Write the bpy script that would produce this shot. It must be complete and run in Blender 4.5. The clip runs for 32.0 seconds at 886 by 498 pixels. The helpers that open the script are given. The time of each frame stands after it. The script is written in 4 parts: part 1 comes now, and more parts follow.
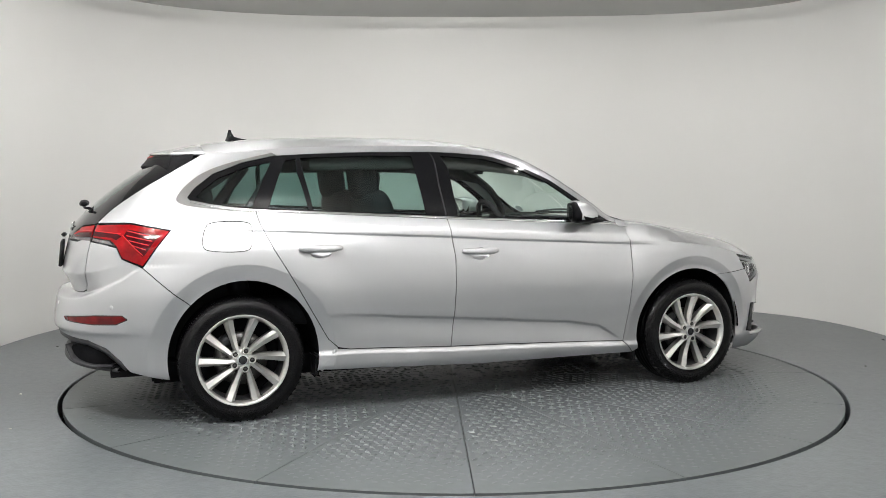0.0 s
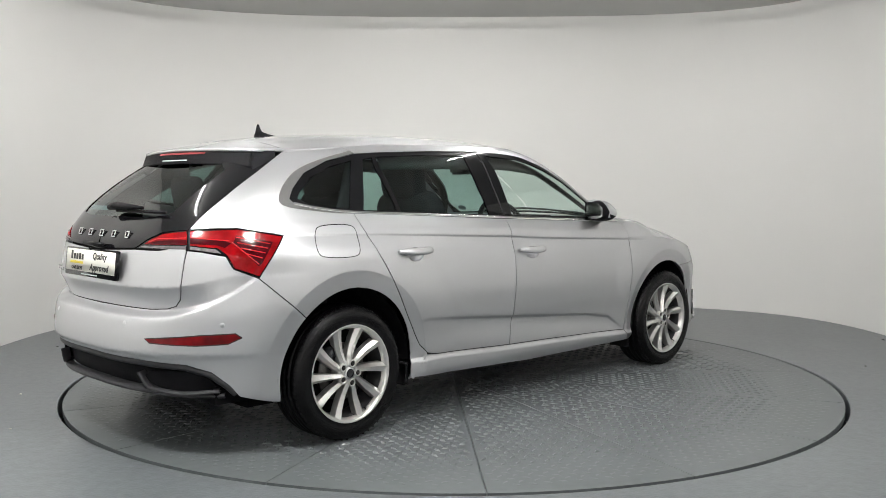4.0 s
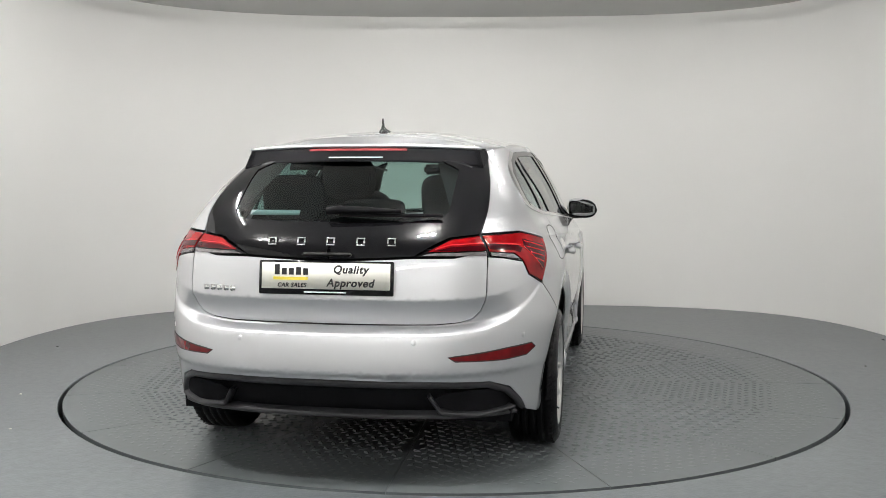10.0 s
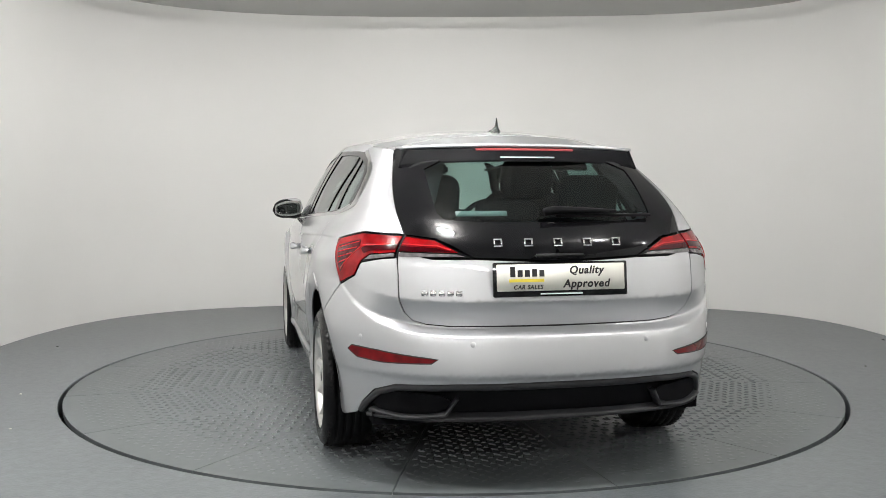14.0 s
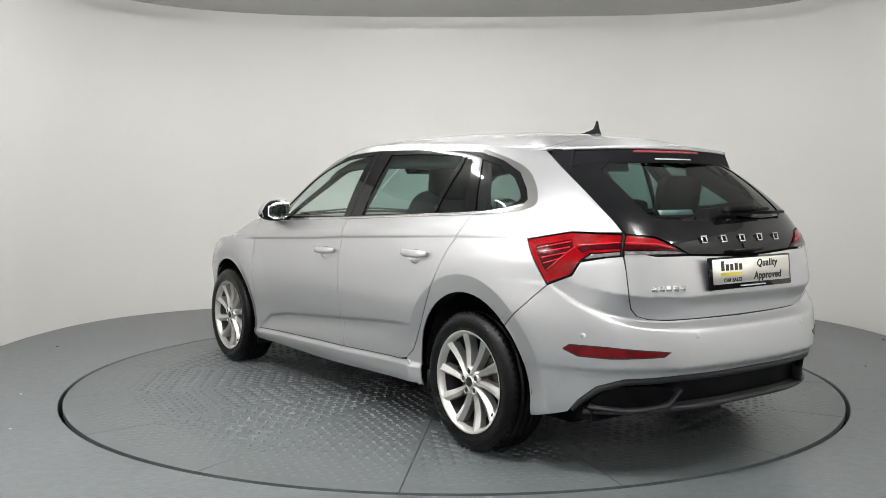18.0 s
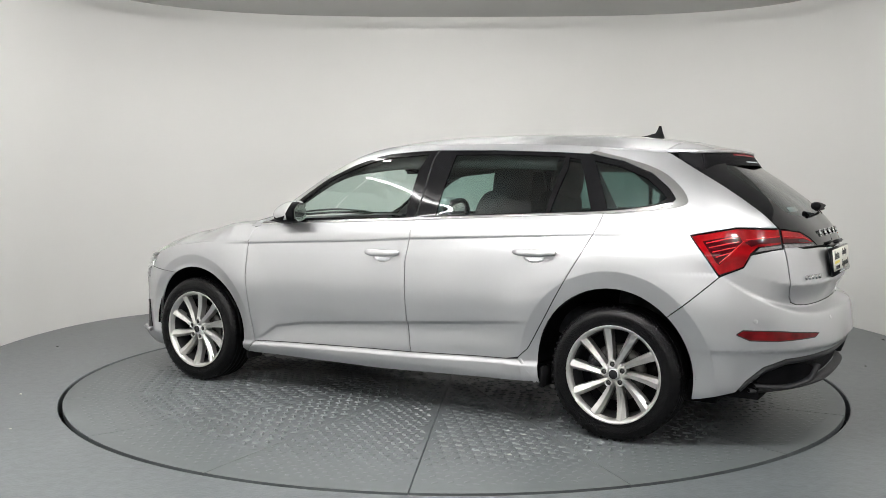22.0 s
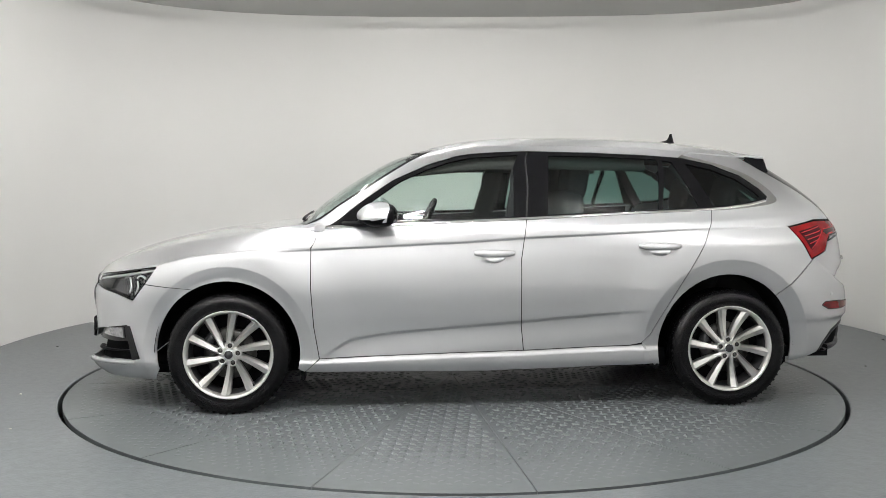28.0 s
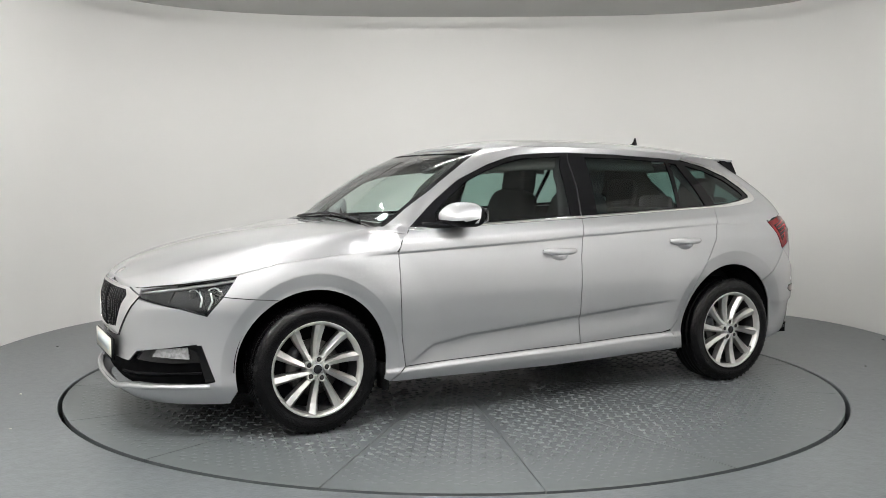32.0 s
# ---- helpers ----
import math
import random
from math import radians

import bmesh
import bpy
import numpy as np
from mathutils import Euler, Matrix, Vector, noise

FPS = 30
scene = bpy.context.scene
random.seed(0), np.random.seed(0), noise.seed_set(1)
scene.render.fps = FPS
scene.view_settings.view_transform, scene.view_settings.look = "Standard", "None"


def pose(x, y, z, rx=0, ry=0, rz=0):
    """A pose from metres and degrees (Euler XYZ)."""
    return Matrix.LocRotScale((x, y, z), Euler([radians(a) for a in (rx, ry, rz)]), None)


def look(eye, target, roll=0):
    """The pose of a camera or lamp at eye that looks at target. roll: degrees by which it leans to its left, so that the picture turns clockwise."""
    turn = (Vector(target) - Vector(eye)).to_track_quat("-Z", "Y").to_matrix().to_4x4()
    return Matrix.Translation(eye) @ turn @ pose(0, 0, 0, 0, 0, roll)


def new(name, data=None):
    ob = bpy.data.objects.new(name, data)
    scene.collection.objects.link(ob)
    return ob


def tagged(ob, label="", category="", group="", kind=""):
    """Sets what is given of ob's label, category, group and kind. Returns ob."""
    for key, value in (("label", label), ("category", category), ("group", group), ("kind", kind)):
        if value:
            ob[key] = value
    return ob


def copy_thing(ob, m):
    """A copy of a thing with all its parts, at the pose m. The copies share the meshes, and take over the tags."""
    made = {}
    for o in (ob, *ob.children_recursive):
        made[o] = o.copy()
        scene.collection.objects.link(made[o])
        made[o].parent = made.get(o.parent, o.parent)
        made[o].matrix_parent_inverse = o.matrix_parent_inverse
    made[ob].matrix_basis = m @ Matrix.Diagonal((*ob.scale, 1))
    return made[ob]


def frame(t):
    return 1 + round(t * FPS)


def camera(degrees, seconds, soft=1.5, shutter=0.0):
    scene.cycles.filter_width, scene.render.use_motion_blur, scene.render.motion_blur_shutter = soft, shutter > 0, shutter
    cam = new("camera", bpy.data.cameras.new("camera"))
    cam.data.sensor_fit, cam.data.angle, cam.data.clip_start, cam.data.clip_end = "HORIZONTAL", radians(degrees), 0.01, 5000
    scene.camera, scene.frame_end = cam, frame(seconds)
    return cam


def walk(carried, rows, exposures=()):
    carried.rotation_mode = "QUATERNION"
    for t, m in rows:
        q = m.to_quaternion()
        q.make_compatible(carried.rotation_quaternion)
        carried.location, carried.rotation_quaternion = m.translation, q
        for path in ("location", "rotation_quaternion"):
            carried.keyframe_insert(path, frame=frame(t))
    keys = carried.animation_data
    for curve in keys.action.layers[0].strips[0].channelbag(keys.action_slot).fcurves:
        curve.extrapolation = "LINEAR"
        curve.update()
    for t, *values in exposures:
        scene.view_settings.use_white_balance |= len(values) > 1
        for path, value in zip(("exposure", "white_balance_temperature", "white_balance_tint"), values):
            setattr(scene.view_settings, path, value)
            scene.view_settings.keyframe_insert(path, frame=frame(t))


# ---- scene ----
from mathutils.geometry import delaunay_2d_cdt

SECONDS = 32.0
EYE = Vector((0, -5.777, 1.183))
cam = camera(51.0, SECONDS, soft=.85)
VIEW = look(EYE, EYE + Vector((-.01025, .99763, -.06800)), .06)
walk(cam, [(0, VIEW), (SECONDS, VIEW)])

# ---------------------------------------------------------------- light
world = bpy.data.worlds.new("world")
scene.world = world
world.use_nodes = True
world.node_tree.nodes["Background"].inputs[0].default_value = (.9, .95, 1, 1)
world.node_tree.nodes["Background"].inputs[1].default_value = .05
scene.view_settings.exposure = 0.0
FRONT_FILL_POWER, NEAR_POWER, OVER_POWER = 72.0, 1140.0, 63.0

# ---------------------------------------------------------------- materials
def material(name, color, rough=.5, metal=0.0, coat=0.0, vary=0.0, scale=3.0, bump=0.0, bump_scale=80.0, spec=.5, fine=0.0, rough_vary=0.0, stretch=None):
    m = bpy.data.materials.new(name)
    m.use_nodes = True
    nt = m.node_tree
    b = nt.nodes["Principled BSDF"]
    b.inputs["Base Color"].default_value = (*color, 1)
    b.inputs["Roughness"].default_value = rough
    b.inputs["Metallic"].default_value = metal
    b.inputs["Coat Weight"].default_value = coat
    b.inputs["Coat Roughness"].default_value = .04
    b.inputs["Specular IOR Level"].default_value = spec
    tc = nt.nodes.new("ShaderNodeTexCoord")
    out = tc.outputs["Object"]
    if stretch:
        mp = nt.nodes.new("ShaderNodeMapping")
        mp.inputs["Scale"].default_value = stretch
        nt.links.new(out, mp.inputs[0])
        out = mp.outputs[0]
    if vary or rough_vary:
        n1 = nt.nodes.new("ShaderNodeTexNoise")
        n1.inputs["Scale"].default_value, n1.inputs["Detail"].default_value = scale, 5
        nt.links.new(out, n1.inputs["Vector"])
        n2 = nt.nodes.new("ShaderNodeTexNoise")
        n2.inputs["Scale"].default_value, n2.inputs["Detail"].default_value = scale * 14, 4
        nt.links.new(out, n2.inputs["Vector"])
        add = nt.nodes.new("ShaderNodeMath")
        add.operation = "MULTIPLY_ADD"
        nt.links.new(n2.outputs["Fac"], add.inputs[0])
        add.inputs[1].default_value = fine
        nt.links.new(n1.outputs["Fac"], add.inputs[2])
        if vary:
            ramp = nt.nodes.new("ShaderNodeMapRange")
            ramp.inputs["From Min"].default_value, ramp.inputs["From Max"].default_value = .3 + .3 * fine, .7 + .7 * fine
            ramp.inputs["To Min"].default_value, ramp.inputs["To Max"].default_value = 1 - vary, 1 + vary
            nt.links.new(add.outputs[0], ramp.inputs["Value"])
            mul = nt.nodes.new("ShaderNodeVectorMath")
            mul.operation = "SCALE"
            mul.inputs[0].default_value = color
            nt.links.new(ramp.outputs[0], mul.inputs["Scale"])
            nt.links.new(mul.outputs[0], b.inputs["Base Color"])
        if rough_vary:
            rr = nt.nodes.new("ShaderNodeMapRange")
            rr.inputs["From Min"].default_value, rr.inputs["From Max"].default_value = .3, .8
            rr.inputs["To Min"].default_value, rr.inputs["To Max"].default_value = rough - rough_vary, rough + rough_vary
            nt.links.new(add.outputs[0], rr.inputs["Value"])
            nt.links.new(rr.outputs[0], b.inputs["Roughness"])
    if bump:
        n3 = nt.nodes.new("ShaderNodeTexNoise")
        n3.inputs["Scale"].default_value, n3.inputs["Detail"].default_value = bump_scale, 3
        nt.links.new(out, n3.inputs["Vector"])
        bp = nt.nodes.new("ShaderNodeBump")
        bp.inputs["Strength"].default_value, bp.inputs["Distance"].default_value = bump, .01
        nt.links.new(n3.outputs["Fac"], bp.inputs["Height"])
        nt.links.new(bp.outputs[0], b.inputs["Normal"])
    return m

def glass(name, tint, rough=.01, gloss=.05):
    """Thin tinted pane: lets light straight through and mirrors at grazing angles."""
    m = bpy.data.materials.new(name)
    m.use_nodes = True
    nt = m.node_tree
    nt.nodes.remove(nt.nodes["Principled BSDF"])
    tr, gl = nt.nodes.new("ShaderNodeBsdfTransparent"), nt.nodes.new("ShaderNodeBsdfGlossy")
    tr.inputs[0].default_value = (*tint, 1)
    gl.inputs[0].default_value = (1, 1, 1, 1)
    gl.inputs["Roughness"].default_value = rough
    lw, mix = nt.nodes.new("ShaderNodeLayerWeight"), nt.nodes.new("ShaderNodeMixShader")
    power, scale_ = nt.nodes.new("ShaderNodeMath"), nt.nodes.new("ShaderNodeMath")
    power.operation, scale_.operation = "POWER", "MULTIPLY_ADD"
    power.inputs[1].default_value = 5
    scale_.inputs[1].default_value, scale_.inputs[2].default_value = .9, gloss
    nt.links.new(lw.outputs["Facing"], power.inputs[0])
    nt.links.new(power.outputs[0], scale_.inputs[0])
    nt.links.new(scale_.outputs[0], mix.inputs[0])
    nt.links.new(tr.outputs[0], mix.inputs[1])
    nt.links.new(gl.outputs[0], mix.inputs[2])
    nt.links.new(mix.outputs[0], nt.nodes["Material Output"].inputs[0])
    return m

def glow(name, color, power):
    m = bpy.data.materials.new(name)
    m.use_nodes = True
    b = m.node_tree.nodes["Principled BSDF"]
    b.inputs["Base Color"].default_value = (.9, .9, .9, 1)
    b.inputs["Emission Color"].default_value = (*color, 1)
    b.inputs["Emission Strength"].default_value = power
    return m

PAINT = material("silver_paint", (.575, .582, .598), .44, .94, 1.0, vary=.02, scale=350, bump=.02, bump_scale=900)
GLOSS_BLACK = material("gloss_black", (.005, .005, .006), .06, 0, 0, rough_vary=.03, spec=.30)
RUBBER_TRIM = material("black_trim", (.010, .010, .011), .45, spec=.2, vary=.2, scale=20)
PLASTIC = material("black_plastic", (.006, .006, .007), .5, spec=.06, vary=.15, scale=12, bump=.15, bump_scale=500)
CHROME = material("chrome", (.78, .78, .78), .12, 1.0)
SATIN = material("satin_silver", (.62, .63, .64), .28, .9)
ALLOY = material("alloy", (.60, .595, .58), .30, .85, .4, vary=.05, scale=15)
ALLOY_DARK = material("alloy_inner", (.06, .06, .063), .5, .6, vary=.2, scale=15)
TYRE = material("tyre", (.003, .003, .0035), .26, spec=.20, vary=.25, scale=14, bump=.2, bump_scale=220)
DISC = material("brake_disc", (.07, .068, .065), .4, .9, vary=.3, scale=25)
SHUT = material("shut_line", (.01, .01, .011), .8)
CLEAR = glass("clear_glass", (.80, .90, .86))
SCREEN = glass("windscreen_glass", (.78, .87, .84))
DARK = glass("privacy_glass", (.34, .49, .46))
DARKER = glass("dark_privacy_glass", (.27, .38, .36))
LENS = glass("lamp_lens", (.92, .94, .95))
RED = material("red_lens", (.22, .002, .004), .06, 0, 0, vary=.30, scale=16, bump=.06, bump_scale=60, spec=.25)
DEEP_RED = material("deep_red_lens", (.045, .001, .003), .10, 0, 0, vary=.35, scale=14, spec=.2)
FROST = material("frosted_lens", (.16, .145, .15), .18, .3, .3, vary=.35, scale=40, bump=.4, bump_scale=90)
FOG = material("fog_lens", (.36, .36, .37), .15, .6, .5, vary=.35, scale=60, bump=.4, bump_scale=90)
LAMP_DARK = material("lamp_inner", (.022, .023, .026), .25, .3, vary=.3, scale=25)
CLOTH = material("seat_cloth", (.020, .021, .024), .9, spec=.12, vary=.25, scale=30, bump=.08, bump_scale=300)
DASH = material("dash_plastic", (.018, .018, .020), .7, spec=.15, vary=.15, scale=10, bump=.1, bump_scale=400)
LINER = material("headliner", (.05, .05, .049), .95, spec=.1, vary=.05, scale=10)
WELL = material("wheel_well", (.007, .007, .008), .95, spec=.04, vary=.3, scale=12)
PLATE_WHITE = material("plate_white", (.74, .73, .66), .35, vary=.02, scale=8)
INK = material("black_ink", (.012, .012, .012), .5)
YELLOW = material("yellow_ink", (.75, .62, .06), .5)
REFLECTOR_RED = material("reflector_red", (.13, .002, .004), .08, spec=.4, vary=.35, scale=18)
BRAKE_RED = material("brake_lamp_lens", (.30, .05, .055), .5, spec=.2, vary=.1, scale=30)
TRIM_GREY = material("grey_trim", (.028, .028, .031), .45, spec=.3, vary=.15, scale=14, bump=.1, bump_scale=400)
LENS_RIB = material("lens_rib", (.50, .012, .018), .15, spec=.6)
STICKER = material("sticker", (.62, .68, .68), .5)
STICKER_DIM = material("glass_sticker", (.20, .26, .26), .5)
TREAD = material("tread_paint", (.122, .134, .139), .27, spec=.4, vary=.18, scale=30, fine=.8, rough_vary=.06)
FLOOR = material("floor_paint", (.125, .138, .146), .26, vary=.20, scale=1.5, fine=2.2, rough_vary=.06, bump=.12, bump_scale=70)
TABLE = material("table_paint", (.113, .125, .130), .30, spec=.35, vary=.16, scale=1.6, fine=.8, rough_vary=.06)
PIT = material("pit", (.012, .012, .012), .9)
WALL = material("wall_paint", (.78, .775, .755), .75, vary=.018, scale=.8, bump=.10, bump_scale=4)
CEIL = material("ceiling_paint", (.50, .50, .485), .85, vary=.03, scale=1.2, bump=.06, bump_scale=12)
FRONT_FILL_TUBE = glow("front_fill_tube", (1, .985, .97), FRONT_FILL_POWER)
NEAR_TUBE = glow("lit_near_tube", (1, .985, .97), NEAR_POWER)
OVER_TUBE = glow("lit_over_tube", (1, .985, .97), OVER_POWER)
HOUSING = material("lamp_housing", (.7, .7, .7), .5)

# ---------------------------------------------------------------- mesh helpers
def part(name, bm, mat, parent=None, label="", smooth_faces=True):
    """Link a bmesh as one mesh object under a thing or under a part."""
    me = bpy.data.meshes.new(name)
    if smooth_faces is not None:
        for f in bm.faces:
            f.smooth = smooth_faces
    bm.to_mesh(me)
    bm.free()
    me.materials.append(mat)
    ob = new(name, me)
    if parent:
        ob.parent = parent
    if label:
        ob["label"] = label
    return ob

def thing(name, label, category, group="", kind=""):
    return tagged(new(name), label, category, group, kind)

def box(bm, x0, x1, y0, y1, z0, z1, bevel=0.0, m=None):
    v = bmesh.ops.create_cube(bm, size=1)["verts"]
    for a in v:
        a.co = Vector(((x0 + x1) / 2 + a.co.x * (x1 - x0), (y0 + y1) / 2 + a.co.y * (y1 - y0), (z0 + z1) / 2 + a.co.z * (z1 - z0)))
    if bevel:
        e = list({e for a in v for e in a.link_edges})
        r = bmesh.ops.bevel(bm, geom=e, offset=bevel, segments=2, affect="EDGES")
        v = list({w for f in r["faces"] for w in f.verts} | {w for w in v if w.is_valid})
    if m:
        bmesh.ops.transform(bm, matrix=m, verts=v)
    return v

def boxed(x0, x1, y0, y1, z0, z1, bevel=0.0, m=None):
    bm = bmesh.new()
    box(bm, x0, x1, y0, y1, z0, z1, bevel, m)
    return bm

def lathe(bm, rows, seg=48, closed=False, axis="y", a0=0.0, a1=2 * math.pi, m=None):
    """Spin (radius, along) pairs round an axis."""
    full = abs(a1 - a0 - 2 * math.pi) < 1e-6
    rings = []
    for i in range(seg if full else seg + 1):
        a = a0 + (a1 - a0) * i / seg
        c, s = math.cos(a), math.sin(a)
        ring = []
        for r, h in rows:
            co = Vector((r * c, h, r * s)) if axis == "y" else Vector((r * c, r * s, h))
            ring.append(bm.verts.new(m @ co if m else co))
        rings.append(ring)
    n = len(rows)
    for i in range(len(rings) if full else len(rings) - 1):
        a, b = rings[i], rings[(i + 1) % len(rings)]
        for j in range(n if closed else n - 1):
            k = (j + 1) % n
            bm.faces.new((a[j], b[j], b[k], a[k]))
    return rings

def tube(bm, pts, radius, seg=10, flat=1.0):
    """A round bar along points."""
    pts = [Vector(p) for p in pts]
    rings = []
    for i, p in enumerate(pts):
        d = (pts[min(i + 1, len(pts) - 1)] - pts[max(i - 1, 0)]).normalized()
        u = d.cross(Vector((0, 0, 1)))
        u = u.normalized() if u.length > 1e-3 else Vector((1, 0, 0))
        v = u.cross(d)
        r = radius[i] if isinstance(radius, (list, tuple)) else radius
        rings.append([bm.verts.new(p + u * r * math.cos(2 * math.pi * k / seg) + v * r * flat * math.sin(2 * math.pi * k / seg)) for k in range(seg)])
    for a, b in zip(rings, rings[1:]):
        for k in range(seg):
            bm.faces.new((a[k], a[(k + 1) % seg], b[(k + 1) % seg], b[k]))
    bm.faces.new(rings[0][::-1])
    bm.faces.new(rings[-1])

def grid_mesh(bm, rows, flip=False):
    vs = [[bm.verts.new(p) for p in r] for r in rows]
    for a, b in zip(vs, vs[1:]):
        for i in range(len(a) - 1):
            q = (a[i], a[i + 1], b[i + 1], b[i])
            bm.faces.new(q[::-1] if flip else q)
    return vs

# ---------------------------------------------------------------- body surface of the car
def curve(xs, ys):
    """Smooth monotone curve through the knots."""
    xs, ys = np.array(xs, float), np.array(ys, float)
    h, d = np.diff(xs), np.diff(ys) / np.diff(xs)
    m = np.concatenate([[d[0]], np.where(d[:-1] * d[1:] > 0, 2 * d[:-1] * d[1:] / (d[:-1] + d[1:] + 1e-12), 0), [d[-1]]])
    def f(x):
        x = np.clip(x, xs[0], xs[-1])
        i = np.clip(np.searchsorted(xs, x) - 1, 0, len(h) - 1)
        t = (x - xs[i]) / h[i]
        return ((1 + 2 * t) * (1 - t) ** 2 * ys[i] + t * (1 - t) ** 2 * h[i] * m[i]
                + t * t * (3 - 2 * t) * ys[i + 1] + t * t * (t - 1) * h[i] * m[i + 1])
    return f
def smooth(a, b, x):
    t = np.clip((x - a) / (b - a), 0, 1)
    return t * t * (3 - 2 * t)
WIDTH = curve([.12, .20, .26, .31, .42, .52, .66, .80, .90, .945, .98, 1.02, 1.10, 1.20, 1.30, 1.36, 1.44],
              [.77, .812, .836, .838, .847, .861, .873, .867, .857, .851, .835, .812, .778, .730, .672, .632, .565])
REAR = curve([.12, .20, .30, .44, .465, .49, .58, .612, .641, .660, .700, .734, .742, .760, .90, .95, 1.02, 1.10, 1.19, 1.28, 1.36, 1.44],
             [-.66, -.76, -.84, -.872, -.893, -.892, -.880, -.869, -.796, -.805, -.824, -.8415, -.8445, -.842, -.81, -.795, -.74, -.66, -.55, -.42, -.30, -.15])
NOSE = curve([.12, .17, .22, .26, .31, .40, .50, .60, .66, .72, .80, .90, .97, .99, 1.08, 1.19, 1.27, 1.34, 1.38, 1.41, 1.44],
             [3.33, 3.44, 3.49, 3.495, 3.475, 3.465, 3.475, 3.48, 3.465, 3.43, 3.35, 3.12, 2.5, 2.31, 2.20, 2.045, 1.915, 1.775, 1.645, 1.49, 1.32])
REAR_C = curve([.12, .90, 1.05, 1.44], [.05, .05, .16, .44])
NOSE_C = curve([.12, .70, .90, .98, 1.44], [2.45, 2.45, 2.3, 1.75, .90])
REAR_N = curve([.12, .60, .95, 1.10, 1.44], [3.0, 3.0, 3.2, 3.8, 3.8])
NOSE_N = curve([.12, .30, .55, .80, .97, 1.44], [3.3, 3.3, 2.95, 2.95, 4.0, 4.0])
def shoulder(x):
    return np.interp(x, [-.4, .15, 1.10, 1.41, 2.21, 2.4, 3.0], [.985, .97, .925, .905, .868, .86, .80])
def width(x, z):
    rise = .045 * (1.1 - np.clip(x, -.3, 2.2)) * smooth(.75, .95, z) * (1 - smooth(1.06, 1.30, z))
    w = WIDTH(z - rise)
    w = w - .012 * smooth(1.7, 3.0, x) - .006 * smooth(.6, -.3, x) - .05 * smooth(1.2, -.2, x) * smooth(.86, 1.04, z)
    # shoulder hollow, lower door hollow, arch flares
    zs = shoulder(x)
    w = w - .006 * np.exp(-((z - zs + .022) / np.where(z > zs - .022, .008, .095)) ** 2) * smooth(2.45, 2.2, x) * smooth(-.35, -.1, x)
    zc = np.interp(x, [.5, 1.41, 1.82, 2.03, 2.15], [.525, .452, .42, .385, .31])
    w = w - .010 * smooth(zc - .14, zc - .016, z) * smooth(zc + .006, zc - .014, z) * smooth(.35, .75, x) * smooth(2.2, 2.02, x)
    # ledge of the sill under the doors
    zl = np.interp(x, [.56, 1.115, 1.41, 1.80, 2.185], [.333, .311, .305, .294, .281])
    w = w + .009 * smooth(zl + .002, zl - .026, z) * smooth(.22, .32, x) * smooth(2.44, 2.34, x) * smooth(.14, .22, z)
    for cx, cz, edge, drop in ((.01, .325, .462, .021), (2.655, .325, .437, .016)):
        r = np.hypot(x - cx, (z - cz) * .985)
        w = w + .014 * smooth(.70, .48, r) * smooth(.1, .3, z)
        w = w - drop * np.clip((edge - r) / (edge - .377), 0, 1) * smooth(.1, .3, z)
    return w
ARC = 1.45
LIP = curve([-1.6, -1.0, -.86, -.72, -.60, -.475], [.606, .607, .615, .646, .700, .785])
REAR_PLAIN = curve([.12, .20, .30, .44, .465, .58, .66, .74, .90, .95, 1.02, 1.10, 1.19, 1.28, 1.36, 1.44],
             [-.66, -.76, -.84, -.872, -.893, -.880, -.866, -.848, -.81, -.795, -.74, -.66, -.55, -.42, -.30, -.15])
def point(q, z):
    """Point of the left body side at perimeter coordinate q and height z. q = x between the caps."""
    q, z = np.asarray(q, float), np.asarray(z, float)
    # the bumper's upper edge sweeps up towards the tail lamps
    lip = LIP(q)
    ze = np.where(z < .5, z, np.where(z < lip, .5 + (z - .5) * .108 / (lip - .5), np.where(z < .93, .608 + (z - lip) * .322 / (.93 - lip), z)))
    cr, cf, xr, xf, nr, nf = REAR_C(z), NOSE_C(z), REAR(ze), NOSE(z), REAR_N(z), NOSE_N(z)
    ease = .8 * smooth(-.84, -.60, q)
    xr = xr + (REAR_PLAIN(z) - xr) * ease
    rear, front = q < cr, q > cf
    th = np.where(rear, (cr - q) / ARC, np.where(front, (q - cf) / ARC, 0)) * math.pi / 2   # 0 at the side, 90 deg at the centre line
    th = np.clip(th, 0, 1.7)
    a = np.where(rear, cr - xr, xf - cf); n = np.where(rear, nr, nf); c = np.where(rear, cr, cf); s = np.where(rear, -1, 1)
    x = np.where(rear | front, c, q); y = width(x, z)
    for _ in range(4):
        b = width(x, z)
        r = ((np.sin(th) / a) ** n + (np.abs(np.cos(th)) / b) ** n) ** (-1 / n)
        x = np.where(rear | front, c + s * r * np.sin(th), q)
        y = np.where(rear | front, r * np.cos(th), b)
    return np.stack([x, y, z + 0 * q], -1)
def side(x, z):
    """Perimeter coordinate of the side point at (x, z)."""
    lo, hi = np.full(np.shape(x), -1.4), np.full(np.shape(x), 3.9)
    cr, cf = REAR_C(z), NOSE_C(z)
    lo, hi = cr - ARC + 0 * lo, cf + ARC + 0 * hi
    for _ in range(40):
        mid = (lo + hi) / 2
        up = point(mid, z)[..., 0] < x
        lo, hi = np.where(up, mid, lo), np.where(up, hi, mid)
    return (lo + hi) / 2
def normal(q, z):
    e = 2e-3
    du = point(q + e, z) - point(q - e, z); dv = point(q, z + e) - point(q, z - e)
    n = np.cross(dv, du); return n / np.linalg.norm(n, axis=-1, keepdims=True)

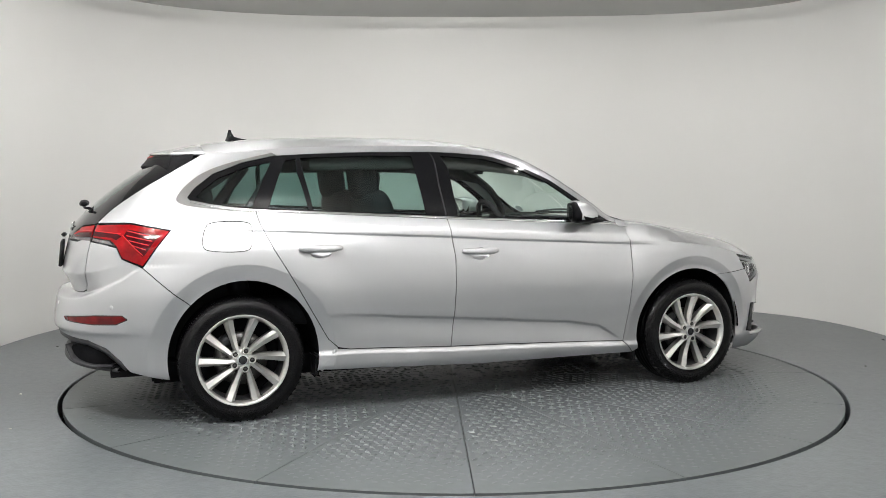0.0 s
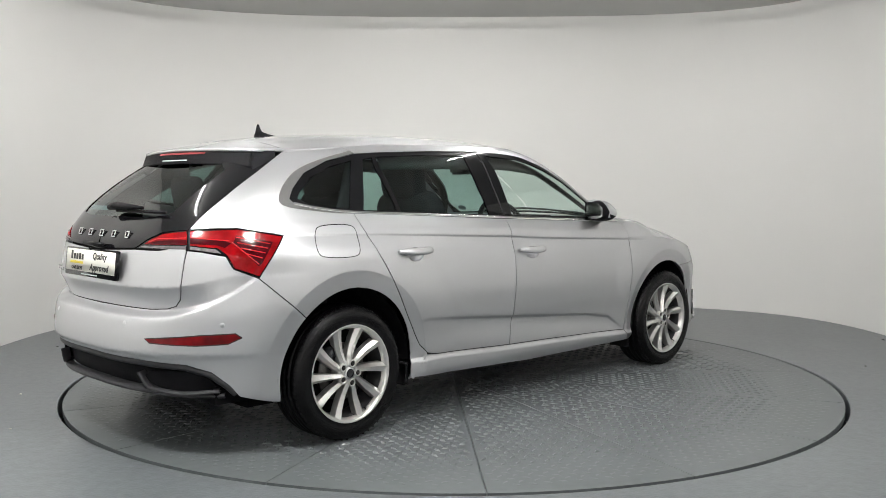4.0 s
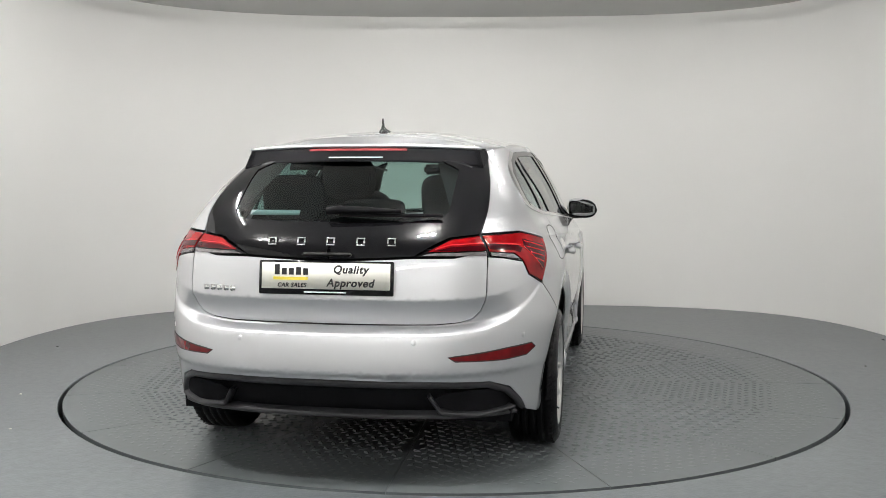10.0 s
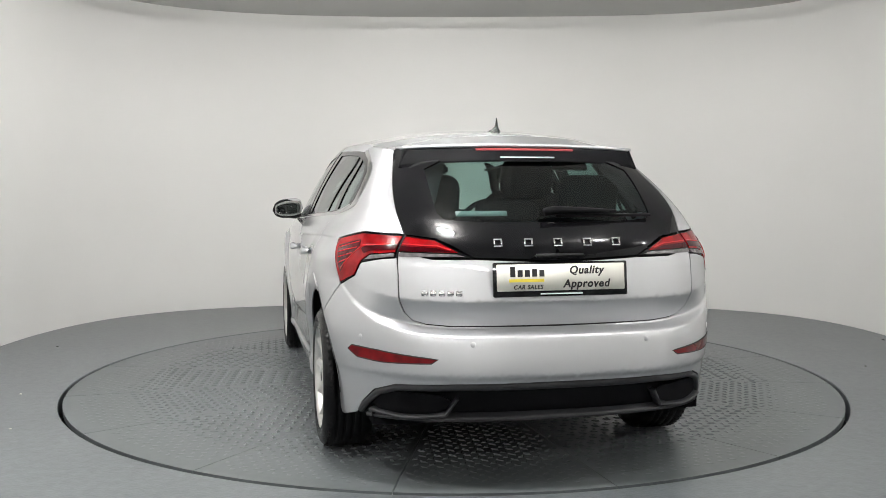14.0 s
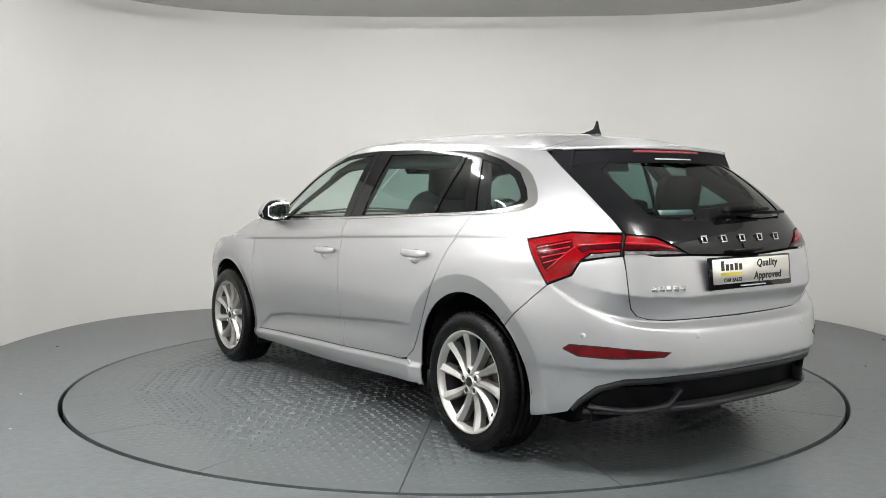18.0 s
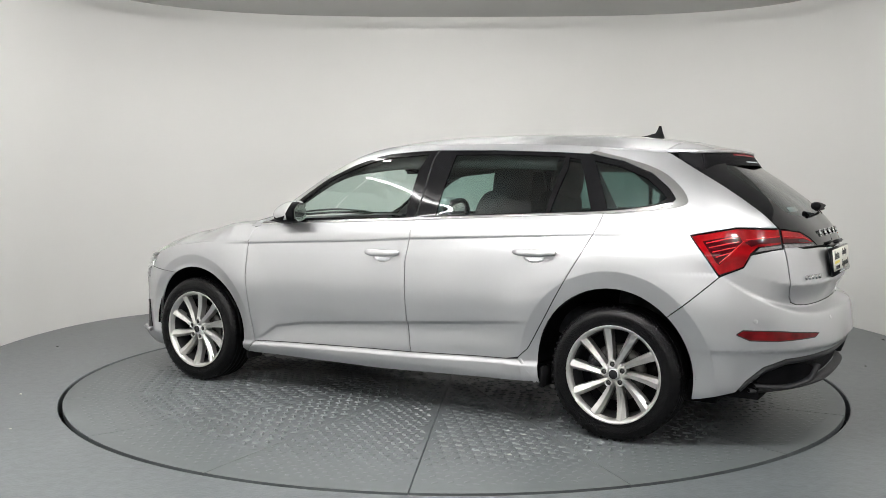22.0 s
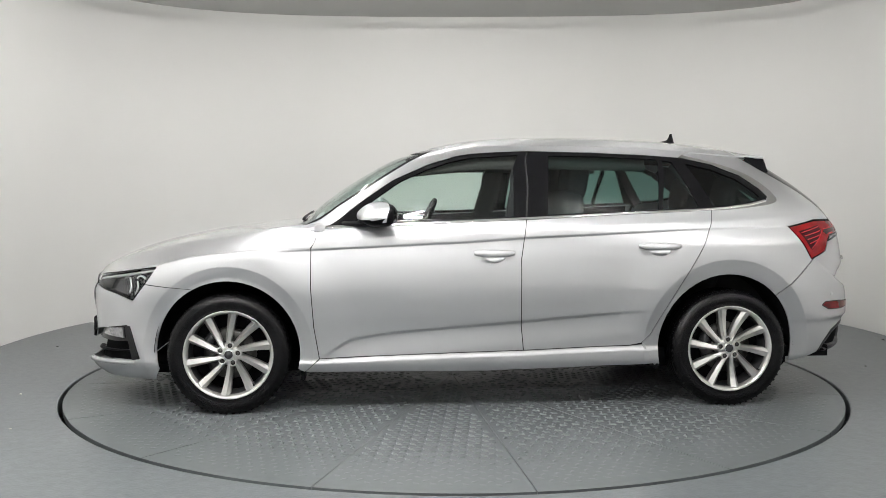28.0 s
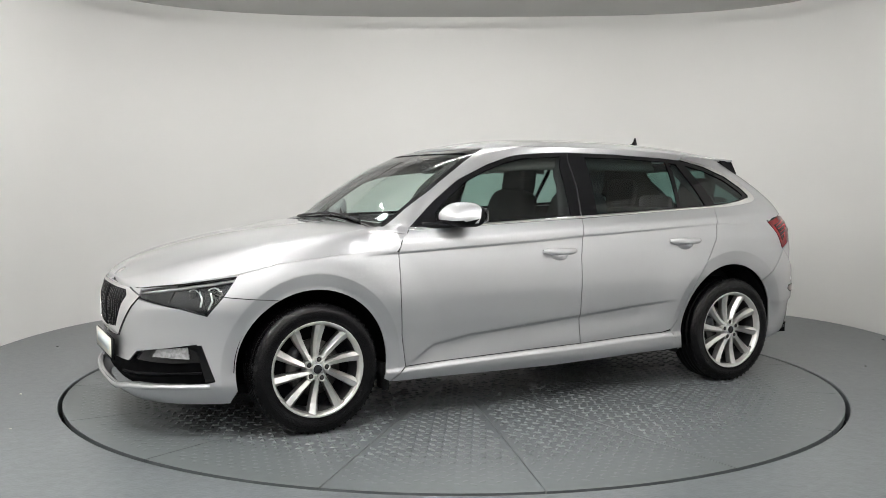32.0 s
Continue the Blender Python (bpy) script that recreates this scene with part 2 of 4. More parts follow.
def rear_mid(z):
    return REAR_C(z) - ARC

def nose_mid(z):
    return NOSE_C(z) + ARC

def inside(poly, p):
    poly, p = np.asarray(poly, float), np.asarray(p, float)
    x, y = p[:, 0], p[:, 1]
    res = np.zeros(len(p), bool)
    for (x0, y0), (x1, y1) in zip(poly, np.roll(poly, -1, 0)):
        hit = (y0 > y) != (y1 > y)
        res ^= hit & (x < (x1 - x0) * (y - y0) / (y1 - y0 + 1e-15) + x0)
    return res

def rounded(poly, times=1, keep=()):
    """Cut the corners of an outline, but for those named."""
    pts = [tuple(p) for p in poly]
    kept = {tuple(poly[i]) for i in keep}
    for _ in range(times):
        res = []
        for i, p in enumerate(pts):
            a, b = pts[i - 1], pts[(i + 1) % len(pts)]
            if p in kept:
                res.append(p)
            else:
                res += [tuple(.75 * p[k] + .25 * a[k] for k in (0, 1)), tuple(.75 * p[k] + .25 * b[k] for k in (0, 1))]
        pts = res
    return pts

def shrink(poly, d):
    """Inset an outline by d."""
    p = np.array(poly, float)
    area = np.sum(p[:, 0] * np.roll(p[:, 1], -1) - np.roll(p[:, 0], -1) * p[:, 1])
    if area < 0:
        p = p[::-1]
    a, b = p - np.roll(p, 1, 0), np.roll(p, -1, 0) - p
    na = np.stack([-a[:, 1], a[:, 0]], 1) / (np.linalg.norm(a, axis=1, keepdims=True) + 1e-12)
    nb = np.stack([-b[:, 1], b[:, 0]], 1) / (np.linalg.norm(b, axis=1, keepdims=True) + 1e-12)
    n = na + nb
    n /= np.maximum((n * n).sum(1, keepdims=True) / 2, .35)
    return p + n * d

def dense(poly, step):
    out = []
    p = np.array(poly, float)
    for a, b in zip(p, np.roll(p, -1, 0)):
        k = max(1, int(math.ceil(np.linalg.norm(b - a) / step)))
        out += [a + (b - a) * i / k for i in range(k)]
    return np.array(out)

def fill(outline, holes=(), dq=.035, dz=.014):
    """Triangles of an outline with holes, with an inner grid."""
    loops = [dense(outline, dq * .7)] + [dense(h, dq * .7) for h in holes]
    edge = np.concatenate(loops)
    lo, hi = edge.min(0), edge.max(0)
    gq, gz = np.meshgrid(np.arange(lo[0] + dq / 2, hi[0], dq), np.arange(lo[1] + dz / 2, hi[1], dz), indexing="ij")
    gq = gq + (np.arange(gq.shape[1]) % 2) * dq / 2
    g = np.stack([gq.ravel(), gz.ravel()], 1)
    g = g[inside(loops[0], g)]
    for h in loops[1:]:
        g = g[~inside(h, g)]
    if dz < .012:
        extra = FEATURES[inside(loops[0], FEATURES)]
        if len(extra) and len(g):
            g = g[np.concatenate([np.min(((extra[None] - c[:, None]) ** 2).sum(2), 1) for c in np.array_split(g, len(g) // 400 + 1)]) > .009 ** 2]
        g = np.concatenate([g, extra])
    for h in loops[1:]:
        g = g[~inside(h, g)]
    far = np.concatenate([np.min((((c[:, None, :] - edge[None]) / (dq, dz)) ** 2).sum(2), 1) > .2 for c in np.array_split(g, len(g) // 400 + 1)]) if len(g) else []
    g = g[far] if len(g) else g
    edges, k = [], 0
    for l in loops:
        edges += [(k + i, k + (i + 1) % len(l)) for i in range(len(l))]
        k += len(l)
    v, _, f, *_ = delaunay_2d_cdt([Vector(p) for p in np.concatenate([edge, g])], edges, [], 0, 1e-6)
    v = np.array([tuple(p) for p in v])
    f = np.array([tuple(t) for t in f])
    c = v[f].mean(1)
    ok = inside(loops[0], c)
    for h in loops[1:]:
        ok &= ~inside(h, c)
    return v, f[ok]

def rim_edges(f):
    count = {}
    for t in f:
        for a, b in ((t[0], t[1]), (t[1], t[2]), (t[2], t[0])):
            count[(a, b)] = 1
    return [e for e in count if (e[1], e[0]) not in count]

def panel(name, outline, mat, parent, sides=(1,), off=0.0, depth=.007, gap=.0023, holes=(), dq=.018, dz=.0075, label=""):
    """A body panel: an outline on the body surface (perimeter coordinate, height), cut out, with turned-in edges. sides (1, -1): both halves in one mesh."""
    o = shrink(outline, gap) if gap else np.array(outline, float)
    v, f = fill(o, holes, dq, dz)
    p, n = point(v[:, 0], v[:, 1]), normal(v[:, 0], v[:, 1])
    p = p + n * off
    inner = p - n * depth
    e = rim_edges(f)
    bm = bmesh.new()
    lay = bm.verts.layers.float_vector.new("surface_normal")
    for s in sides:
        k = np.array([1, s, 1])
        a = [bm.verts.new(q) for q in p * k]
        for w, d in zip(a, n * k):
            w[lay] = d
        for t in f:
            q = [a[i] for i in t]
            d = (q[1].co - q[0].co).cross(q[2].co - q[0].co).dot(Vector(n[t[0]] * k))
            try:
                bm.faces.new(q if d > 0 else q[::-1]).smooth = True
            except ValueError:
                pass
        if depth:
            b1, b2 = {}, {}
            for i, j in e:
                if abs(p[i][1]) < .0065 and abs(p[j][1]) < .0065:
                    continue
                for w in (i, j):
                    if w not in b1:
                        b1[w], b2[w] = bm.verts.new(p[w] * k), bm.verts.new(inner[w] * k)
                bm.faces.new((b1[i], b1[j], b2[j], b2[i]) if s < 0 else (b1[j], b1[i], b2[i], b2[j]))
    if len(sides) == 2:
        mid = [w for w in bm.verts if abs(w.co.y) < .0065]
        for w in mid:
            w.co.y = 0
        bmesh.ops.remove_doubles(bm, verts=mid, dist=.0008)
    ob = part(name, bm, mat, parent, label, None)
    data = ob.data.attributes["surface_normal"].data
    flat = np.zeros(len(data) * 3, np.float32)
    data.foreach_get("vector", flat)
    ob.data.normals_split_custom_set_from_vertices([tuple(d) for d in flat.reshape(-1, 3).tolist()])
    return ob

def strip(name, path, width_, mat, parent, s=1, off=.003, depth=.004, label="", step=.03, sides=None):
    """A narrow band along a path on the body surface."""
    pts = []
    for a, b in zip(path, path[1:]):
        k = max(1, int(math.hypot(b[0] - a[0], b[1] - a[1]) / step))
        pts += [(a[0] + (b[0] - a[0]) * i / k, a[1] + (b[1] - a[1]) * i / k) for i in range(k)]
    pts = np.array(pts + [path[-1]], float)
    t = np.gradient(pts, axis=0)
    t /= np.linalg.norm(t, axis=1, keepdims=True) + 1e-12
    nrm = np.stack([-t[:, 1], t[:, 0]], 1) * width_ / 2
    bm = bmesh.new()
    for sgn in sides or (s,):
        k = np.array([1, sgn, 1])
        rows = []
        for shift, o in ((-1, off - depth), (-1, off), (-.5, off + depth * .35), (.5, off + depth * .35), (1, off), (1, off - depth)):
            q = pts + nrm * shift
            rows.append(point(q[:, 0], q[:, 1]) * k + normal(q[:, 0], q[:, 1]) * k * o)
        grid_mesh(bm, [list(r) for r in rows], flip=sgn > 0)
    bmesh.ops.recalc_face_normals(bm, faces=bm.faces)
    return part(name, bm, mat, parent, label)

def on_body(q, z, s=1, off=0.0):
    """Frame on the body surface: origin, with its z axis outwards and its y axis up."""
    p, n = point(q, z) * np.array([1, s, 1]), normal(np.array(q, float), np.array(z, float)) * np.array([1, s, 1])
    n = Vector(n)
    x = Vector((0, 0, 1)).cross(n).normalized()
    y = n.cross(x)
    m = Matrix((x, y, n)).transposed().to_4x4()
    m.translation = Vector(p) + n * off
    return m

def S(*pts):
    """Side outline points (x, height) as perimeter coordinates."""
    p = np.array(pts, float)
    return [(float(q), float(z)) for q, z in zip(side(p[:, 0], p[:, 1]), p[:, 1])]

def arch(cx, cz, rx, rz, a0, a1, k=22):
    return [(cx + rx * math.cos(radians(a0 + (a1 - a0) * i / k)), cz + rz * math.sin(radians(a0 + (a1 - a0) * i / k))) for i in range(k + 1)]

def features():
    """Extra mesh points along the creases: arch lips, shoulder line, lower door crease and bumper edge."""
    out = []
    for cx, edge in ((.01, .462), (2.655, .437)):
        for r in (edge - .05, edge - .035, edge - .02, edge - .01, edge - .003, edge + .0005, edge + .004, edge + .011, edge + .023):
            out += [(cx + r * math.cos(a), .325 + r / .985 * math.sin(a)) for a in np.arange(-.2, 3.35, .03)]
    for d in (-.052, -.042, -.034, -.028, -.024, -.021, -.018, -.015, -.011, -.007, -.002, .006):
        out += [(x, float(shoulder(x)) + d) for x in np.arange(-.33, 2.45, .016)]
    for d in (-.080, -.060, -.040, -.028, -.020, -.015, -.010, -.005, 0, .006):
        out += [(x, float(np.interp(x, [.5, 1.41, 1.82, 2.03, 2.15], [.525, .452, .42, .385, .31])) + d) for x in np.arange(.35, 2.2, .016)]
    for d in (-.032, -.026, -.020, -.014, -.008):
        out += [(x, float(np.interp(x, [.56, 1.115, 1.41, 1.80, 2.185], [.333, .311, .305, .294, .281])) + d) for x in np.arange(.34, 2.34, .02)]
    res = S(*out)
    for z in (.436, .442, .448, .455, .461, .466, .471, .477, .485):
        res += [(q, z) for q in np.arange(-1.39, -.3, .03)]
    for d in (-.018, -.010, -.004, .001, .006, .012, .019, .026, .033, .040):
        res += [(q, float(LIP(q)) + d) for q in np.arange(-1.39, -.48, .014)]
    for z in (.722, .730, .736, .742, .748, .756):
        res += [(q, z) for q in np.arange(-1.39, -.82, .03)]
    return np.array(res)

FEATURES = features()

# ---------------------------------------------------------------- room
TABLE_R, PIT_R = 2.271, 2.296
ROOM_H, FRONT_Y = 2.83, -8.0

def wall_line():
    """Plan of the curved wall, from the near end of one side round the back to the other."""
    pts = [(-3.33, FRONT_Y + i * .6) for i in range(14)]
    for i in range(61):
        a = math.pi - math.pi * i / 60
        c, s = math.cos(a), math.sin(a)
        n = 3.05 if c < 0 else 3.5
        ax = 3.38 if c < 0 else 3.41
        r = (abs(c / ax) ** n + abs(s / 2.83) ** n) ** (-1 / n)
        pts.append((.05 + r * c, .6 + r * s))
    pts += [(3.46, FRONT_Y + (13 - i) * .6) for i in range(14)]
    return pts

def build_room():
    line = wall_line()
    bm = bmesh.new()
    t = .12
    cols = []
    for i, (x, y) in enumerate(line):
        x0, y0 = line[max(i - 1, 0)]
        x1, y1 = line[min(i + 1, len(line) - 1)]
        n = Vector((y1 - y0, -(x1 - x0), 0)).normalized()
        cols.append([Vector((x, y, -.05)), Vector((x, y, 1.4)), Vector((x, y, 3.0)), Vector((x, y, 3.0)) - n * t, Vector((x, y, -.05)) - n * t])
    grid_mesh(bm, cols)
    bmesh.ops.recalc_face_normals(bm, faces=bm.faces)
    w = part("wall_curved", bm, WALL)
    tagged(w, "smooth white painted wall curving round the turntable", "wall", kind="structure")
    # added wall behind the camera, never in view; bounces light onto the car
    w = part("added_front_wall", boxed(-3.6, 3.7, FRONT_Y - .12, FRONT_Y, -.05, 3.0), WALL, smooth_faces=False)
    tagged(w, "plain white painted wall, added out of view to close the studio", "wall", kind="structure")
    bm = bmesh.new()
    box(bm, -3.6, 3.7, FRONT_Y - .12, 3.7, ROOM_H, ROOM_H + .1)
    c = part("ceiling", bm, CEIL, smooth_faces=False)
    tagged(c, "flat pale grey painted studio ceiling", "ceiling", kind="structure")
    # floor with a round opening for the turntable
    bm = bmesh.new()
    seg = 128
    inner, lip, outer = [], [], []
    for i in range(seg):
        a = 2 * math.pi * i / seg
        c, s = math.cos(a), math.sin(a)
        inner.append(bm.verts.new((PIT_R * c, PIT_R * s, -.004)))
        lip.append(bm.verts.new(((PIT_R + .006) * c, (PIT_R + .006) * s, 0)))
        k = min((3.65 / abs(c)) if abs(c) > 1e-6 else 1e9, (3.7 / s) if s > 1e-6 else (8.1 / -s if s < -1e-6 else 1e9))
        outer.append(bm.verts.new((k * c, k * s, 0)))
    low = [bm.verts.new((v.co.x, v.co.y, -.14)) for v in inner]
    for i in range(seg):
        j = (i + 1) % seg
        bm.faces.new((lip[i], outer[i], outer[j], lip[j]))
        bm.faces.new((inner[i], lip[i], lip[j], inner[j]))
        bm.faces.new((low[i], inner[i], inner[j], low[j]))
    for x, y in ((-3.65, 3.7), (3.65, 3.7), (-3.65, -8.1), (3.65, -8.1)):
        near = sorted(outer, key=lambda v: (v.co.x - x) ** 2 + (v.co.y - y) ** 2)[:2]
        bm.faces.new((near[0], near[1], bm.verts.new((x, y, 0))))
    bmesh.ops.recalc_face_normals(bm, faces=bm.faces)
    f = part("floor", bm, FLOOR, smooth_faces=False)
    tagged(f, "blue-grey painted concrete floor with scuffs and a sheen", "floor", kind="structure")
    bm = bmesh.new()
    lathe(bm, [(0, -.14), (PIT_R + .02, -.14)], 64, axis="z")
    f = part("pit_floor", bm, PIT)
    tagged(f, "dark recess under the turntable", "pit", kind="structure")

def build_lamp(x, y, length, turn, mat):
    lamp = thing("ceiling_light", "unseen white batten ceiling light with a lit tube", "ceiling light", "studio ceiling lights")
    part("housing", boxed(-length / 2, length / 2, -.03, .03, -.04, 0, .008), HOUSING, lamp)
    bm = bmesh.new()
    lathe(bm, [(0, -length / 2 + .03), (.019, -length / 2 + .03), (.019, length / 2 - .03), (0, length / 2 - .03)], 12, axis="y", m=Matrix.Translation((0, 0, -.085)) @ Matrix.Rotation(math.pi / 2, 4, "Z"))
    part("tube", bm, mat, lamp, "lit white tube")
    lamp.matrix_basis = pose(x, y, ROOM_H, 0, 0, turn)
    return lamp

build_room()
# the two tubes at y -6.9 are added fill, brightening the doors from behind the camera
LAMPS = [(-2.0, -6.9, 2.4, 0, FRONT_FILL_TUBE), (.9, -6.9, 2.4, 0, FRONT_FILL_TUBE), (-1.9, -2.7, .40, 0, NEAR_TUBE), (-.1, -2.7, .35, 0, NEAR_TUBE), (1.65, -2.7, .19, 0, NEAR_TUBE), (2.9, -2.7, .12, 0, NEAR_TUBE),
         # the last one, crosswise at y 1.0, is added to brighten the back wall
         (-1.5, .3, 1.5, 90, OVER_TUBE), (1.4, .3, 1.2, 90, OVER_TUBE), (-2.1, -1.3, 1.4, 90, OVER_TUBE), (-.05, 1.0, 1.2, 0, OVER_TUBE)]
for spot in LAMPS:
    build_lamp(*spot)

# ---------------------------------------------------------------- turntable
def build_table():
    table = thing("turntable", "round grey steel turntable of sixteen tread-plate wedges", "turntable")
    rng = random.Random(4)
    step = math.pi / 8
    a0 = radians(93.4)
    for k in range(16):
        lo, hi = a0 + k * step, a0 + (k + 1) * step
        g = .0022
        bm = bmesh.new()
        n = 10
        top = []
        for i in range(n + 1):
            a = lo + (hi - lo) * i / n
            top.append(Vector((TABLE_R * math.cos(a), TABLE_R * math.sin(a), 0)))
        mid = (lo + hi) / 2
        start = Vector((math.cos(mid), math.sin(mid), 0)) * .012
        poly = [start] + top
        # narrow joint to the neighbours
        e0, e1 = Vector((-math.sin(lo), math.cos(lo), 0)) * g, Vector((math.sin(hi), -math.cos(hi), 0)) * g
        poly[1], poly[-1] = poly[1] + e0, poly[-1] + e1
        vt = [bm.verts.new(p) for p in poly]
        vb = [bm.verts.new(p - Vector((0, 0, .03))) for p in poly]
        bm.faces.new(vt)
        for i in range(len(vt)):
            j = (i + 1) % len(vt)
            bm.faces.new((vt[i], vb[i], vb[j], vt[j]))
        bmesh.ops.recalc_face_normals(bm, faces=bm.faces)
        plate = part("plate", bm, TABLE, table, "" if k else "grey painted steel tread plate", False)
        # raised lozenges, laid square to the wedge
        vs, fs = [], []
        ca, sa = math.cos(mid), math.sin(mid)
        pr, pt = .040, .066
        half = math.tan(step / 2)
        i = 0
        r = .12
        while r < 2.17:
            w = r * half - .012
            m = int(w / pt) + 1
            for j in range(-m, m + 1):
                t = (j + .5 * (i % 2)) * pt
                rr = r + rng.uniform(-.001, .001)
                if abs(t) > w - .016 or math.hypot(rr, t) > 2.18:
                    continue
                a = math.pi / 4 if i % 2 else -math.pi / 4
                l, b = .024, .0135
                h = .0068 * (.6 + .4 * rng.random()) * (1 - .8 * float(smooth(1.75, 1.98, r)))
                b0 = len(vs)
                for du, dv, dz in ((-l, 0, 0), (0, -b, 0), (l, 0, 0), (0, b, 0), (-l * .5, 0, h), (l * .5, 0, h)):
                    x = rr + du * math.cos(a) - dv * math.sin(a)
                    y = t + du * math.sin(a) + dv * math.cos(a)
                    vs.append((x * ca - y * sa, x * sa + y * ca, dz))
                fs += [(b0, b0 + 1, b0 + 4), (b0 + 1, b0 + 2, b0 + 5), (b0 + 1, b0 + 5, b0 + 4), (b0 + 2, b0 + 3, b0 + 5), (b0 + 3, b0, b0 + 4), (b0 + 3, b0 + 4, b0 + 5)]
            r += pr
            i += 1
        me = bpy.data.meshes.new("tread")
        me.from_pydata(vs, [], fs)
        me.materials.append(TREAD)
        tr = new("tread", me)
        tr.parent = plate
        tagged(tr, kind="stuff")
    bm = bmesh.new()
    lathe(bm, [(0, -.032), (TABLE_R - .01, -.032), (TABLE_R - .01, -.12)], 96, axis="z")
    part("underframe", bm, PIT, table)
    return table

table = build_table()

# ---------------------------------------------------------------- car
car = thing("car", "silver five-door hatchback with alloy wheels parked on the turntable", "car")
SEAM_B = [(1.115, .315), (1.128, .45), (1.132, .61), (1.132, .80), (1.10, 1.005)]
SEAM_R = [(.55, .337), (.485, .350), (.435, .395), (.38, .49), (.275, .67), (.155, .87), (.118, .95), (.085, 1.055)]
SEAM_F = [(2.185, .285), (2.212, .45), (2.226, .66), (2.224, .86), (2.20, .91), (2.150, .962)]
ARCH_R = (.015, .32, .372, .392)
ARCH_F = (2.655, .32, .368, .372)
BELT = [(2.150, .966), (1.76, .982), (1.41, .997), (1.10, 1.011), (.60, 1.034), (.085, 1.058)]
DLO_REAR = [(-.02, 1.066), (-.14, 1.083), (-.228, 1.102), (-.243, 1.122), (-.205, 1.168), (-.11, 1.240), (.04, 1.300), (.22, 1.340), (.40, 1.352), (.73, 1.366), (1.05, 1.371)]
DLO_FRONT = [(1.12, 1.371), (1.32, 1.366), (1.50, 1.356), (1.58, 1.344), (1.715, 1.300), (1.885, 1.216), (2.035, 1.098), (2.10, 1.040), (2.176, .972)]
PILLAR = [(2.325, .968), (2.19, 1.064), (2.05, 1.154), (1.92, 1.256), (1.80, 1.358), (1.775, 1.394)]

def build_sides():
    for s in (1, -1):
        # doors
        low = [(1.41, .309), (1.80, .298)]
        front = S(*SEAM_F[:1], *SEAM_F[1:], *BELT[1:3], SEAM_B[4], *SEAM_B[3::-1], *low)
        door = panel("front_door", front, PAINT, car, (s,), holes=[bowl(1.275, .816)], label="silver front door")
        rear = S(*SEAM_B, (.60, 1.03), *SEAM_R[::-1], (.80, .328))
        rdoor = panel("rear_door", rear, PAINT, car, (s,), holes=[bowl(.395, .848)], label="silver rear door")
        for d, x0, x1, z in ((door, 1.168, 1.382, .826), (rdoor, .282, .508, .858)):
            build_handle(d, x0, x1, z, s)
        # sill
        sill = S((2.262, .212), SEAM_F[0], *low[::-1], SEAM_B[0], (.80, .328), SEAM_R[0], (.47, .345), (.405, .235), (1.3, .205))
        panel("sill", sill, PAINT, car, (s,), label="silver sill under the doors")
        strip("sill_joint", S((.400, .230), (.4775, .3475)), .016, PAINT, car, s, off=-.001, depth=.003)
        # rear quarter
        q = quarter_outline()
        panel("rear_quarter_panel", q, PAINT, car, (s,), label="silver rear quarter and roof pillar")
        # front fender
        f = S(SEAM_F[0], *SEAM_F[1:4]) + [(2.40, .862), (2.58, .848), (2.84, .818), (3.015, .772), (3.07, .674)]
        f += S(*arch(*ARCH_F, 62, 194))
        f += S((2.262, .212))
        panel("front_wing", f, PAINT, car, (s,), label="silver front wing")
        build_windows(s)
        # tank flap on the right
        if s < 0:
            o = rounded([(-.17, 1.005), (.027, 1.005), (.057, .975), (.052, .885), (.022, .855), (-.175, .860), (-.205, .890), (-.20, .975)], 2)
            loop = o + [o[0]]
            strip("tank_flap", loop, .004, SHUT, car, s, off=.0005, depth=.002, label="rounded tank flap outline")
        # dark shut lines behind the gaps
        for path in (SEAM_B, SEAM_R, SEAM_F):
            strip("door_gap", S(*path), .016, SHUT, car, s, off=-.0055, depth=.002)
        strip("door_gap", S(SEAM_F[0], *low[::-1], SEAM_B[0], (.80, .328), SEAM_R[0]), .016, SHUT, car, s, off=-.0055, depth=.002)
        strip("wing_gap", [(2.225, .864), (2.40, .862), (2.58, .848), (2.84, .818), (3.015, .773)], .008, SHUT, car, s, off=-.006, depth=.002)
        strip("bumper_gap", [(2.84, .65), (3.07, .674)], .014, SHUT, car, s, off=-.0055, depth=.002)
        strip("bumper_gap", [(-.26, .645), (-.475, .787)], .014, SHUT, car, s, off=-.0055, depth=.002)
        # wheel housings
        for cx, rx in ((.015, .385), (2.655, .38)):
            bm = bmesh.new()
            lathe(bm, [(.02, .42), (rx, .42), (rx, .80)], 32, a0=0, a1=math.pi, m=Matrix.Translation((cx, 0, .32)) @ Matrix.Diagonal((1, s, 1.02, 1)))
            part("wheel_housing", bm, WELL, car)
        # mud flaps behind the wheels
        part("mud_flap", boxed(.375, .395, s * .70, s * .80, .20, .30, .005), RUBBER_TRIM, car)
        part("mud_flap", boxed(2.262, 2.282, s * .70, s * .82, .165, .30, .005), RUBBER_TRIM, car)

def quarter_outline():
    o = S(*SEAM_R[1:]) + S(*DLO_REAR[:8])
    o += [(.06, 1.368), (-.22, 1.352), (-.35, 1.340), (-.385, 1.312), (-.545, 1.178), (-.672, 1.064), (-.745, .996), (-.55, 1.000), (-.36, .965), (-.475, .785)]
    a = arch(*ARCH_R, 135, -14)
    return o + S(*a) + S((.40, .238))

def bowl(q, z):
    return [(q + .058 * math.cos(a), z + .034 * math.sin(a)) for a in np.linspace(0, 2 * math.pi, 25)[:-1]]

